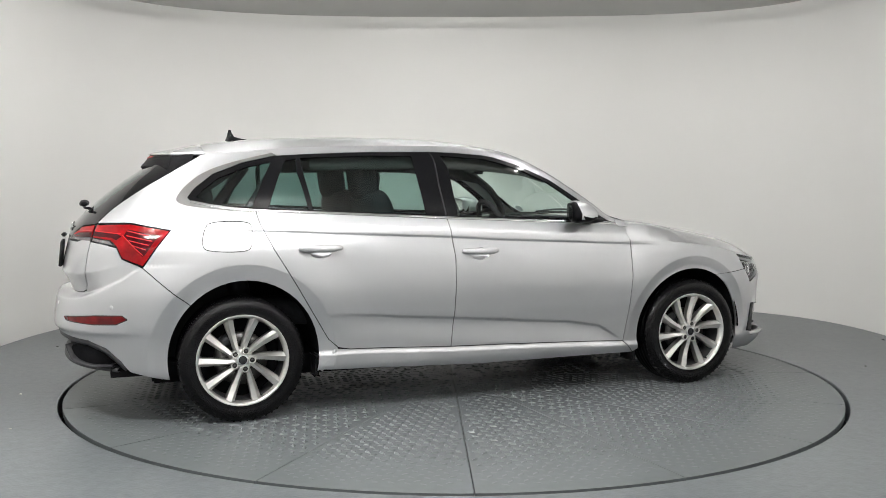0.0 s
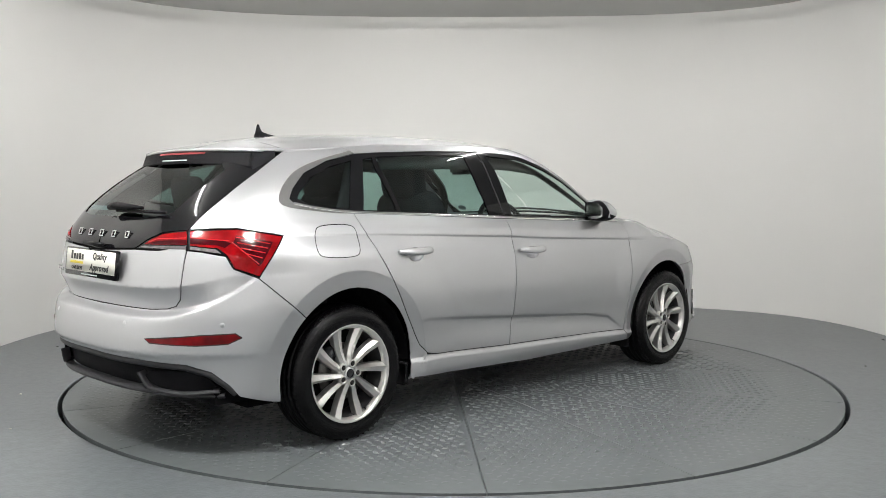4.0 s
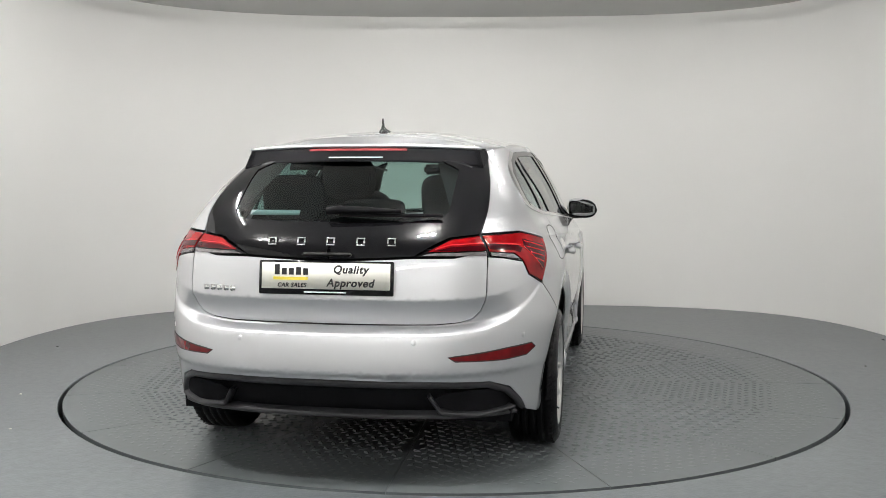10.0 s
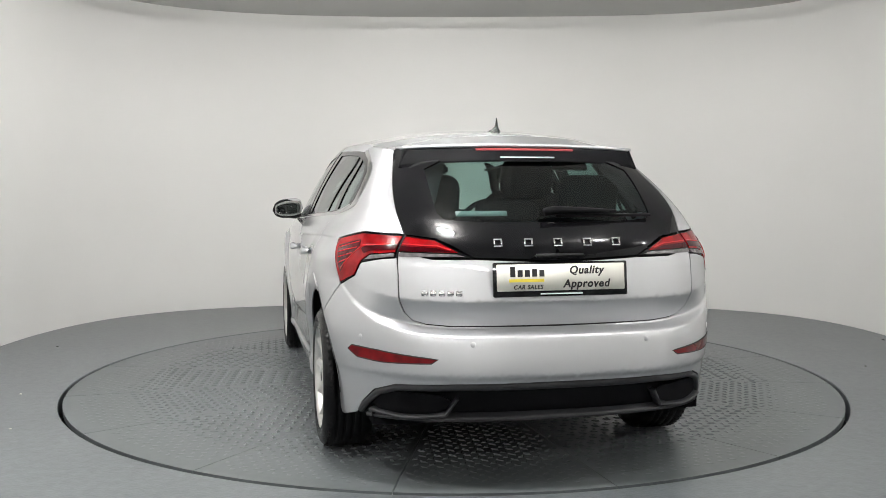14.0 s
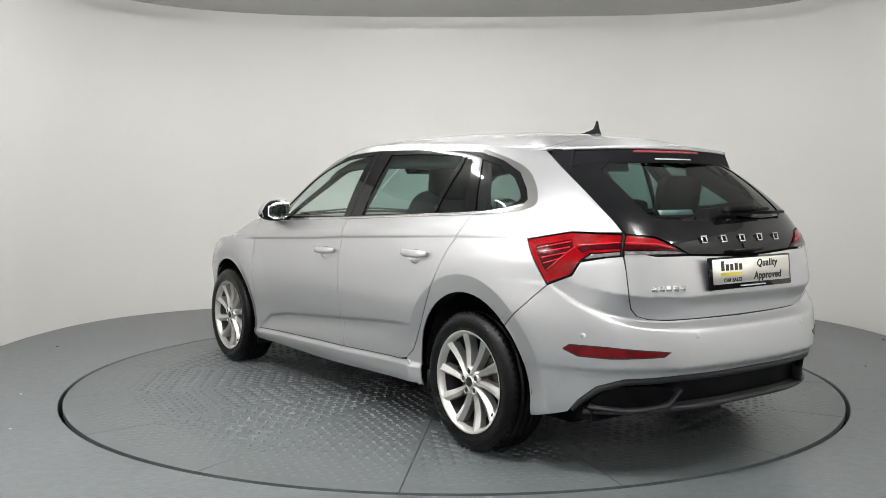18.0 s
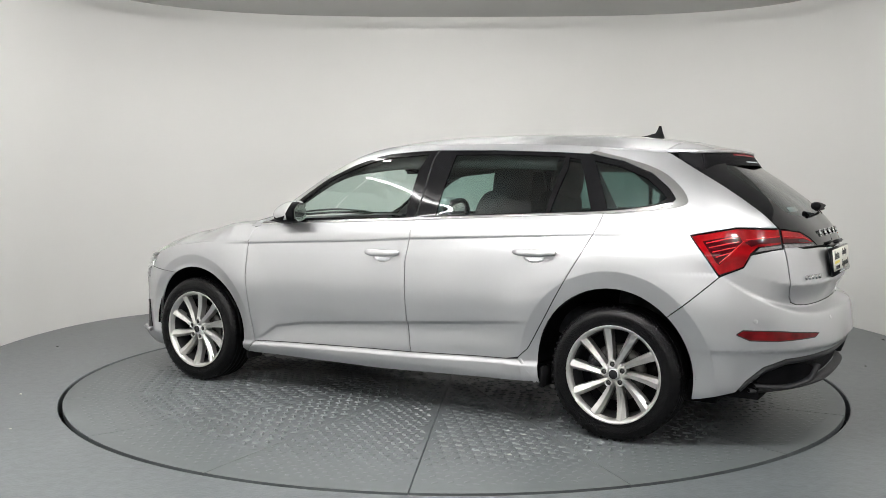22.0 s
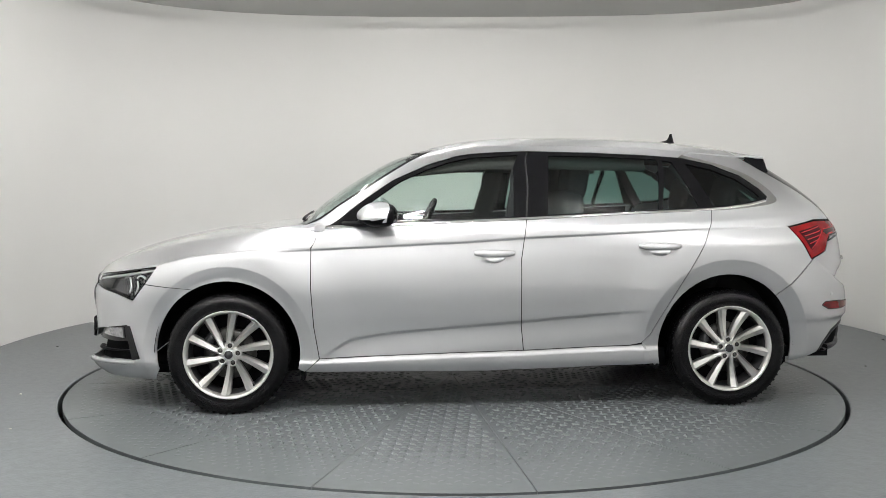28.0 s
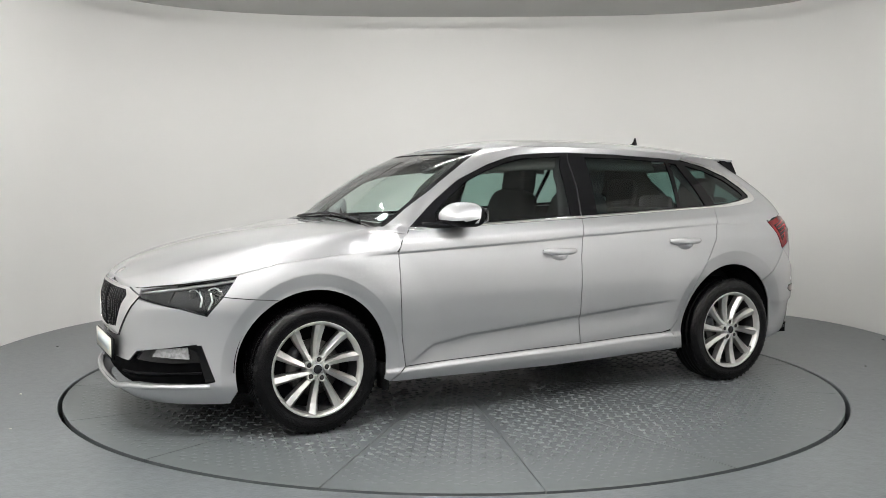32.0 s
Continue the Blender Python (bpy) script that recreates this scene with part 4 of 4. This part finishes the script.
def text_mesh(bm, words, size, m, extrude=.0006):
    cu = bpy.data.curves.new("writing", "FONT")
    cu.space_character = 1.12
    cu.body, cu.size, cu.extrude, cu.offset, cu.shear, cu.align_x, cu.align_y = words, size, extrude, size * .030, .22, "CENTER", "CENTER"
    ob = bpy.data.objects.new("writing", cu)
    scene.collection.objects.link(ob)
    me = bpy.data.meshes.new_from_object(ob.evaluated_get(bpy.context.evaluated_depsgraph_get()))
    me.transform(m)
    bm.from_mesh(me)
    bpy.data.objects.remove(ob)
    bpy.data.curves.remove(cu)
    bpy.data.meshes.remove(me)

def build_plate(gate_part, gp):
    """Show plate on the tailgate: local x to the reader's right, y up, z towards the reader."""
    m = Matrix(((0, 0, -1, -.839), (-1, 0, 0, 0), (0, 1, 0, .826), (0, 0, 0, 1))) @ Matrix.Rotation(radians(-6), 4, "X")
    plate = part("number_plate", boxed(-.270, .270, -.066, .066, -.006, .012, .003, m), GLOSS_BLACK, car, "black plate holder with a pale show plate")
    part("plate_face", boxed(-.258, .258, -.044, .058, .011, .0135, .002, m), PLATE_WHITE, plate, "cream plate face")
    bm = bmesh.new()
    text_mesh(bm, "Quality", .042, m @ Matrix.Translation((.100, .032, .0142)))
    part("printed_word", bm, INK, plate, "black printed word", False)
    bm = bmesh.new()
    text_mesh(bm, "Approved", .042, m @ Matrix.Translation((.100, -.020, .0142)))
    part("printed_word", bm, INK, plate, "black printed word", False)
    bm = bmesh.new()
    text_mesh(bm, "CAR SALES", .022, m @ Matrix.Translation((-.135, -.030, .0142)))
    part("small_printed_line", bm, INK, plate, "small black printed line", False)
    bm = bmesh.new()
    for i, h in enumerate((.040, .026, .026, .030, .026)):
        box(bm, -.205 + i * .029, -.205 + i * .029 + .020, .010, .010 + h, .0136, .0146, 0, m)
    part("plate_mark", bm, INK, plate, "black printed bars", False)
    part("plate_underline", boxed(-.210, -.070, -.010, .002, .0136, .0146, 0, m), YELLOW, plate, "yellow printed bar", False)
    part("plate_strip", boxed(-.085, .085, -.0585, -.0535, .0121, .0128, 0, m), STICKER, plate, "thin white printed bar", False)
    # handle recess over the plate
    part("tailgate_switch", boxed(-.10, .10, .082, .098, -.01, .016, .006, m), RUBBER_TRIM, car, "black tailgate switch")

def build_front():
    both = (1, -1)
    intake = [(3.54, .352), (3.48, .405), (3.18, .456), (3.108, .282), (3.145, .276), (3.50, .258), (3.64, .232)] + mid_line(lambda z: nose_mid(z) - .002, (.222, .28, .340))
    surround = [(3.56, .696), (3.455, .664), (3.65, .460)] + mid_line(lambda z: nose_mid(z) - .002, (.442, .52, .60, .698))
    grille = [(3.585, .684), (3.555, .660), (3.672, .500)] + mid_line(lambda z: nose_mid(z) - .002, (.478, .52, .60, .684))
    o = [(3.07, .674), (3.135, .586), (3.24, .617), (3.462, .652), (3.468, .700), (3.60, .705)] + mid_line(nose_mid, (.706, .60, .5, .4, .3, .2, .160)) + [(3.45, .165), (3.07, .168)] + S(*arch(*ARCH_F, -14, 62))
    bumper = panel("front_bumper", o, PAINT, car, both, holes=[intake, surround], label="silver front bumper")
    panel("intake_backing", intake, WELL, bumper, both, off=-.06, depth=0, gap=-.02)
    panel("grille_backing", grille, WELL, bumper, both, off=-.05, depth=0, gap=-.02)
    for i in range(8):
        q = 3.605 + i * .036
        z0 = .485 + max(0, (3.672 - q) * 1.37)
        for s in both:
            strip("grille_slat", [(q, z0), (q, .682)], .007, GLOSS_BLACK, bumper, s, off=-.010, depth=.03)
    for s in both:
        strip("grille_gap", [(3.56, .698), (3.452, .666), (3.648, .457), (nose_mid(.442), .440)], .004, SHUT, bumper, s, off=.001, depth=.003)
    panel("grille_frame", surround, CHROME, bumper, both, off=.006, depth=.012, gap=.001, holes=[grille], label="chrome grille frame")
    strip("bumper_lip", [(3.125, .262), (3.30, .256), (3.50, .240), (3.64, .214), (nose_mid(.205), .205)], .020, PAINT, bumper, off=.005, depth=.02, sides=both, label="silver lip under the intake")
    for s in both:
        panel("intake_vane", [(3.105, .285), (3.160, .452), (3.185, .452), (3.140, .276)], GLOSS_BLACK, bumper, (s,), off=.008, depth=.03, gap=0)
        panel("fog_lamp", [(3.215, .385), (3.225, .438), (3.37, .422), (3.395, .388)], FOG, bumper, (s,), off=-.014, depth=.02, gap=0, label="clear fog lamp")
        panel("fog_bezel", [(3.15, .372), (3.185, .448), (3.475, .402), (3.53, .362), (3.3, .362)], GLOSS_BLACK, bumper, (s,), off=-.022, depth=.01, gap=0)
        strip("intake_slat", [(3.66, .296), (3.17, .318)], .008, PLASTIC, bumper, s, off=-.035, depth=.02)
        # headlamp
        h = [(3.545, .696), (3.478, .660), (3.24, .619), (3.137, .590), (3.070, .676), (3.012, .766), (3.25, .730)]
        lamp = panel("headlamp", h, LAMP_DARK, car, (s,), off=-.035, depth=.02, gap=.001, label="dark headlamp with a clear lens")
        for q0, z0, r in ((3.115, .690, .030), (3.205, .690, .022)):
            bm = bmesh.new()
            lathe(bm, [(0, .010), (r * .6, .008), (r * .85, .0)], 20, axis="z", m=on_body(q0, z0, s, -.026))
            part("projector", bm, GLOSS_BLACK, lamp, "dark projector lens")
            bm = bmesh.new()
            lathe(bm, [(r * .85, .002), (r * 1.05, .006), (r * 1.15, -.008)], 20, axis="z", m=on_body(q0, z0, s, -.026), a0=.4, a1=2.6)
            part("projector_ring", bm, CHROME, lamp, "bright part ring")
        strip("light_guide", [(3.03, .752), (3.25, .717), (3.48, .684)], .012, SATIN, lamp, s, off=-.018, depth=.008, label="silver light guide")
        strip("light_guide", [(3.175, .700), (3.160, .665), (3.166, .628)], .010, CHROME, lamp, s, off=-.016, depth=.008)
        strip("light_guide", [(3.125, .690), (3.116, .655), (3.132, .615)], .010, CHROME, lamp, s, off=-.016, depth=.008)
        panel("lamp_divider", [(3.31, .640), (3.29, .70), (3.48, .680), (3.465, .662)], PLASTIC, lamp, (s,), off=-.02, depth=.006, gap=0)
        g = panel("lens", h, LENS, lamp, (s,), off=-.001, depth=0, gap=.002, label="clear lens")
        g.visible_shadow = False
        strip("headlamp_rim", h + h[:1], .006, GLOSS_BLACK, lamp, s, off=-.003)
    # front plate and bonnet badge
    plate = part("front_number_plate", boxed(3.478, 3.494, -.262, .262, .325, .440, .006), GLOSS_BLACK, car, "black plate holder with a pale show plate")
    part("plate_face", boxed(3.490, 3.497, -.252, .252, .342, .434, .002), PLATE_WHITE, plate, "cream plate face")
    part("plate_bars", boxed(3.494, 3.499, -.19, .19, .370, .415, .001), STICKER, plate, "pale printed bars")
    bm = bmesh.new()
    lathe(bm, [(0, .006), (.026, .006), (.036, .002), (.036, -.004)], 28, axis="z", m=Matrix.Translation((3.405, 0, .742)) @ Matrix.Rotation(radians(35), 4, "Y"))
    part("bonnet_badge", bm, CHROME, car, "round chrome bonnet badge")

def build_mirrors():
    for s in (1, -1):
        def shell(lo, hi, grow, back):
            """Mirror housing: rounded sections from the inner to the outer end, blunt at the glass and tapered forwards."""
            bm = bmesh.new()
            rows = []
            for i in range(15):
                v = -1 + 2 * i / 14
                y = .884 + .098 * v
                e = (1 - abs(v) ** 5) ** .5 * grow
                row = []
                for k in range(33):
                    a = 2 * math.pi * k / 32
                    c, sn = math.cos(a), math.sin(a)
                    fx = .115 * abs(c) ** .8 if c > 0 else -.050 * abs(c) ** .5
                    hz = .063 * math.copysign(abs(sn) ** .62, sn) * (1 - .42 * max(c, 0) ** 2) * (1 - .35 * max(v, 0) ** 2)
                    row.append(Vector((1.862 + fx * e - .028 * v, s * y, 1.036 + hz * e - .012 * max(c, 0) - .006 * v)))
                rows.append(row)
            grid_mesh(bm, rows)
            bmesh.ops.remove_doubles(bm, verts=bm.verts, dist=1e-5)
            bmesh.ops.delete(bm, geom=[f for f in bm.faces if not lo <= f.calc_center_median().z <= hi or f.calc_center_median().x < back], context="FACES")
            bmesh.ops.recalc_face_normals(bm, faces=bm.faces)
            return bm
        mir = part("door_mirror", shell(0, 2, .98, 0), PLASTIC, car, "door mirror with a silver cap and black base")
        part("mirror_cap", shell(1.012, 2, 1.0, 1.828), PAINT, mir, "silver mirror cap")
        bm = bmesh.new()
        rows = [[Vector((1.809 - .028 * v, s * (.884 + .084 * v), 1.036 + .049 * u * (1 - .25 * abs(v) ** 3) * (1 - .35 * max(v, 0) ** 2) - .006 * v)) for v in np.linspace(-1, 1, 13)] for u in (-1, -.5, 0, .5, 1)]
        grid_mesh(bm, rows)
        bmesh.ops.solidify(bm, geom=bm.faces[:], thickness=.003)
        part("mirror_glass", bm, CHROME, mir, "mirror glass")
        bm = bmesh.new()
        tube(bm, [(2.06, s * .775, .982), (2.00, s * .800, .983), (1.92, s * .845, .985), (1.87, s * .88, .99)], [.030, .034, .034, .030], 12, .50)
        part("mirror_arm", bm, PLASTIC, mir, "black mirror arm")

# ---------------------------------------------------------------- wheels
def spoke(bm, a, s):
    """One swirled, ridged spoke."""
    sect = []
    for i in range(7):
        u = i / 6
        r = .040 + .186 * u
        ang = a + math.atan2(u * .178 * .27, r) + radians(3) * u
        w = .0115 + .0120 * u
        y = .088 - .014 * math.sin(math.pi * u) + .008 * u
        c, sn = math.cos(ang), math.sin(ang)
        tx, tz = -sn, c
        row = []
        for k, h in ((-1.15, -.042), (-1, -.013), (-.25, .005), (1, -.005), (1.15, -.042)):
            row.append(Vector((r * c + tx * w * k, y + h, r * sn + tz * w * k)))
        sect.append(row)
    vs = grid_mesh(bm, sect)
    for row in (vs[0], vs[-1]):
        bm.faces.new(row)

def build_wheel():
    """A wheel round the origin, its outer face towards +y."""
    wheel = new("wheel")
    bm = bmesh.new()
    prof = [(.218, -.098), (.240, -.106), (.270, -.110), (.292, -.104), (.305, -.092), (.3115, -.080)]
    for y in (-.052, -.018, .018, .052):
        prof += [(.3135, y - .006), (.306, y - .004), (.306, y + .004), (.3135, y + .006)]
    prof += [(.3115, .080), (.305, .092), (.292, .104), (.283, .1075), (.279, .1095), (.270, .110), (.250, .1085), (.236, .104), (.232, .106), (.226, .103), (.218, .098)]
    lathe(bm, prof, 80)
    bmesh.ops.recalc_face_normals(bm, faces=bm.faces)
    tyre = part("tyre", bm, TYRE, wheel, "black road tyre")
    bm = bmesh.new()
    n = 60
    for i in range(n):
        a = 2 * math.pi * i / n
        box(bm, -.003, .003, .062, .094, -.004, .004, 0, Matrix.Rotation(a, 4, "Y") @ Matrix.Translation((.3085, 0, 0)) @ Matrix.Rotation(radians(20), 4, "X"))
    tagged(part("tyre_tread", bm, TYRE, tyre, smooth_faces=False), kind="stuff")
    bm = bmesh.new()
    lathe(bm, [(.231, .098), (.232, .103), (.229, .106), (.222, .103), (.214, .094), (.208, .074)], 64)
    bmesh.ops.recalc_face_normals(bm, faces=bm.faces)
    rim = part("rim", bm, ALLOY, wheel, "silver ten-spoke alloy rim")
    bm = bmesh.new()
    lathe(bm, [(.208, .074), (.202, .0), (.206, -.09), (.222, -.10)], 64)
    part("rim_barrel", bm, ALLOY_DARK, rim, "dark inner rim")
    bm = bmesh.new()
    for i in range(10):
        spoke(bm, 2 * math.pi * i / 10, 1)
        bmesh.ops.recalc_face_normals(bm, faces=bm.faces)
        part("spoke", bm, ALLOY, rim, smooth_faces=False)
        bm = bmesh.new()
    lathe(bm, [(0, .078), (.030, .082), (.046, .083), (.056, .076), (.060, .056), (.062, .02)], 40)
    bmesh.ops.recalc_face_normals(bm, faces=bm.faces)
    part("hub", bm, ALLOY, rim)
    bm = bmesh.new()
    lathe(bm, [(0, .0945), (.018, .0945), (.0265, .0925), (.028, .080)], 28)
    part("centre_cap", bm, SATIN, rim, "silver centre cap with a dark mark")
    bm = bmesh.new()
    lathe(bm, [(0, .0952), (.020, .0952), (.0215, .0945)], 24)
    part("cap_mark", bm, LAMP_DARK, rim)
    for i in range(5):
        a = 2 * math.pi * (i + .25) / 5
        bm = bmesh.new()
        at = Matrix.Translation((.047 * math.cos(a), 0, .047 * math.sin(a)))
        lathe(bm, [(0, .0905), (.0115, .0905), (.0125, .0895)], 16, m=at)
        bolt = part("wheel_bolt", bm, INK, rim, "black wheel bolt in a silver socket")
        bm = bmesh.new()
        lathe(bm, [(.0205, .074), (.0190, .0935), (.0165, .095), (.0125, .093), (.0120, .089)], 20, m=at)
        part("socket_ring", bm, ALLOY, bolt)
        bm = bmesh.new()
        lathe(bm, [(0, .0925), (.0045, .0925), (.0055, .0905)], 6, m=at)
        part("bolt_head", bm, DISC, bolt)
    bm = bmesh.new()
    lathe(bm, [(.05, .03), (.135, .03), (.135, .008), (.05, .008)], 48, closed=True)
    part("brake_disc", bm, DISC, wheel, "worn steel brake disc")
    bm = bmesh.new()
    lathe(bm, [(.04, -.02), (.2, -.02)], 40)
    part("backing_plate", bm, WELL, wheel)
    bm = bmesh.new()
    box(bm, -.045, .045, -.02, .055, .085, .150, .01, Matrix.Rotation(radians(60), 4, "Y"))
    part("brake_caliper", bm, LAMP_DARK, wheel)
    bm = bmesh.new()
    tube(bm, [(.195 * math.cos(2.4), .088, -.195 * math.sin(2.4)), (.205 * math.cos(2.4), .098, -.205 * math.sin(2.4))], .004, 8)
    part("valve", bm, RUBBER_TRIM, rim)
    return wheel

def build_wheels():
    first = build_wheel()
    first.parent = car
    first["label"] = "alloy wheel with a black tyre"
    spots = [(0, .750, 0, 7), (2.649, .757, 0, -9), (0, -.750, 180, -21), (2.649, -.757, 180, -13)]
    for i, (x, y, turn, roll) in enumerate(spots):
        m = pose(x, y, .3135, 0, 0, turn) @ Matrix.Rotation(radians(roll), 4, "Y")
        if i == 0:
            first.matrix_basis = m
        else:
            copy_thing(first, m)

# ---------------------------------------------------------------- inside the car
def cushion(name, mat, x0, x1, y0, y1, z0, z1, lean=0, r=.035, parent=None, label=""):
    c = Vector(((x0 + x1) / 2, (y0 + y1) / 2, z0))
    m = Matrix.Translation(c) @ Matrix.Rotation(radians(lean), 4, "Y")
    if mat is not CLOTH:
        return part(name, boxed(-(x1 - x0) / 2, (x1 - x0) / 2, -(y1 - y0) / 2, (y1 - y0) / 2, 0, z1 - z0, r, m), mat, parent or car, label)
    bm = bmesh.new()
    power = lambda v, k: math.copysign(abs(v) ** k, v)
    rows = []
    for i in range(17):
        a = math.pi * i / 16 - math.pi / 2
        rows.append([m @ Vector(((x1 - x0) / 2 * power(math.cos(a), .4) * power(math.cos(b), .6), (y1 - y0) / 2 * power(math.cos(a), .4) * power(math.sin(b), .6), (z1 - z0) * (.5 + .5 * power(math.sin(a), .5)))) for b in np.linspace(0, 2 * math.pi, 33)])
    grid_mesh(bm, rows)
    bmesh.ops.remove_doubles(bm, verts=bm.verts, dist=1e-5)
    bmesh.ops.recalc_face_normals(bm, faces=bm.faces)
    return part(name, bm, mat, parent or car, label)

def build_inside():
    part("cabin_floor", boxed(-.62, 2.2, -.70, .70, .24, .30), WELL, car, smooth_faces=False)
    part("underbody", boxed(-.42, 3.15, -.62, .62, .18, .235, .01), WELL, car, smooth_faces=False)
    part("front_bulkhead", boxed(2.05, 2.12, -.68, .68, .30, .93), WELL, car, smooth_faces=False)
    for y in (.37, -.37):
        seat = cushion("front_seat", CLOTH, .92, 1.46, y - .26, y + .26, .42, .58, 4, .06, label="dark grey cloth front seat")
        cushion("seat_back", CLOTH, .84, 1.02, y - .25, y + .25, .52, 1.17, -13, .06, seat)
        cushion("headrest", CLOTH, .70, .84, y - .145, y + .145, 1.11, 1.33, -8, .04, seat)
    bench = cushion("rear_seat", CLOTH, .10, .62, -.62, .62, .42, .58, 4, .06, label="dark grey cloth rear bench")
    cushion("seat_back", CLOTH, -.02, .14, -.62, .62, .52, 1.05, -16, .05, bench)
    for y in (.38, 0, -.38):
        cushion("headrest", CLOTH, -.15, -.07, y - .15, y + .15, 1.02, 1.235 if y else 1.12, -10, .03, bench)
    cushion("parcel_shelf", DASH, -.62, -.14, -.56, .56, .955, .985, 0, .01, label="black parcel shelf")
    dash = cushion("dashboard", DASH, 1.70, 2.18, -.70, .70, .70, .955, 0, .06, label="black plastic dashboard")
    cushion("instrument_hood", DASH, 1.68, 1.90, -.54, -.20, .93, 1.00, 0, .03, dash)
    cushion("screen", GLOSS_BLACK, 1.68, 1.70, -.12, .12, .86, 1.00, 10, .006, dash)
    cushion("centre_console", DASH, .95, 1.75, -.10, .10, .30, .62, 0, .03)
    # steering wheel
    m = Matrix.Translation((1.58, -.37, .925)) @ Matrix.Rotation(radians(65), 4, "Y")
    bm = bmesh.new()
    lathe(bm, [(.180 + .016 * math.cos(a), .016 * math.sin(a)) for a in np.linspace(0, 2 * math.pi, 9)[:-1]], 40, closed=True, axis="z", m=m)
    sw = part("steering_wheel", bm, DASH, car, "black steering wheel")
    bm = bmesh.new()
    box(bm, -.05, .05, -.17, .17, -.02, .01, .01, m)
    box(bm, .0, .17, -.02, .02, -.02, .01, .01, m)
    part("wheel_boss", bm, DASH, sw)
    mir = cushion("inside_mirror", GLOSS_BLACK, 1.60, 1.63, -.12, .12, 1.255, 1.32, -8, .015, label="black inside mirror")
    bm = bmesh.new()
    tube(bm, [(1.63, 0, 1.30), (1.70, 0, 1.345)], .014, 8)
    part("mirror_stalk", bm, DASH, mir)
    # door cards and pillars behind the skin
    for s in (1, -1):
        o = S((2.10, .34), (2.08, .985), (1.10, 1.035), (.15, 1.075), (.16, .90), (.33, .66), (.50, .36))
        panel("door_card", o, DASH, car, (s,), off=-.075, depth=0, gap=0, dq=.1, dz=.05)
        strip("pillar_trim", S((1.15, 1.0), (1.10, 1.20), (1.07, 1.37)), .13, DASH, car, s, off=-.05, depth=.02)
        strip("pillar_trim", S((.24, 1.34), (.06, 1.07)), .08, DASH, car, s, off=-.05, depth=.02)
        strip("pillar_trim", [(2.20, 1.0), (2.17, 1.10), (2.11, 1.20), (2.01, 1.30), (1.95, 1.36)], .05, LINER, car, s, off=-.045, depth=.015)
        strip("roof_trim", [(2.02, 1.300), (1.80, 1.335), (1.40, 1.352), (.90, 1.352), (.40, 1.342)], .085, LINER, car, s, off=-.055, depth=.015)
        panel("tail_trim", [(-.27, 1.03), (-.78, 1.03), (-.76, 1.14), (-.66, 1.33), (-.22, 1.345), (-.12, 1.27), (-.24, 1.17), (-.30, 1.11)], DASH, car, (s,), off=-.05, depth=0, gap=0)
        part("boot_side", boxed(-.60, .0, s * .52, s * .55, .30, .97), DASH, car, smooth_faces=False)
    part("boot_back", boxed(-.70, -.66, -.55, .55, .30, .93), DASH, car, smooth_faces=False)

build_sides()
build_top()
build_rear()
build_front()
build_mirrors()
build_wheels()
build_inside()

# ---------------------------------------------------------------- specks on the floor
def build_specks():
    rng = random.Random(9)
    spots = [(2.05, -1.73, .012, PLATE_WHITE), (3.32, 1.35, .014, INK), (2.30, -1.60, .008, PLATE_WHITE), (-2.45, -.60, .010, PLATE_WHITE), (-2.15, -1.35, .008, PLATE_WHITE), (2.72, .30, .009, INK), (-2.9, .95, .011, INK), (2.6, -1.1, .007, PLATE_WHITE)]
    for x, y, r, mat in spots:
        bm = bmesh.new()
        bmesh.ops.create_icosphere(bm, subdivisions=1, radius=r)
        for v in bm.verts:
            v.co = Vector((v.co.x * rng.uniform(.7, 1.3), v.co.y * rng.uniform(.7, 1.3), max(v.co.z, -.2 * r) * .45 + .09 * r))
        ob = part("paint_chip", bm, mat, smooth_faces=False)
        tagged(ob, "small pale chip lying on the painted floor" if mat is PLATE_WHITE else "small dark speck lying on the painted floor", "debris", "specks on the floor")
        ob.matrix_basis = pose(x, y, 0, 0, 0, rng.uniform(0, 90))

build_specks()

# ---------------------------------------------------------------- turning
TURN = curve([0, 3, 6, 9, 12, 15, 18, 21, 24, 27, 30, 32], [21.30, 39.13, 56.67, 74.25, 91.65, 109.06, 126.39, 143.96, 161.52, 179.12, 196.69, 208.33])
CAR_SPOT = Vector((-1.410, .103, 0))

def motions():
    table_rows, car_rows = [], []
    for i in range(65):
        t = i * .5
        spin = Matrix.Rotation(radians(float(TURN(t))), 4, "Z")
        table_rows.append((t, spin))
        car_rows.append((t, Matrix.Translation(spin @ CAR_SPOT) @ spin))
    walk(table, table_rows)
    walk(car, car_rows)

motions()
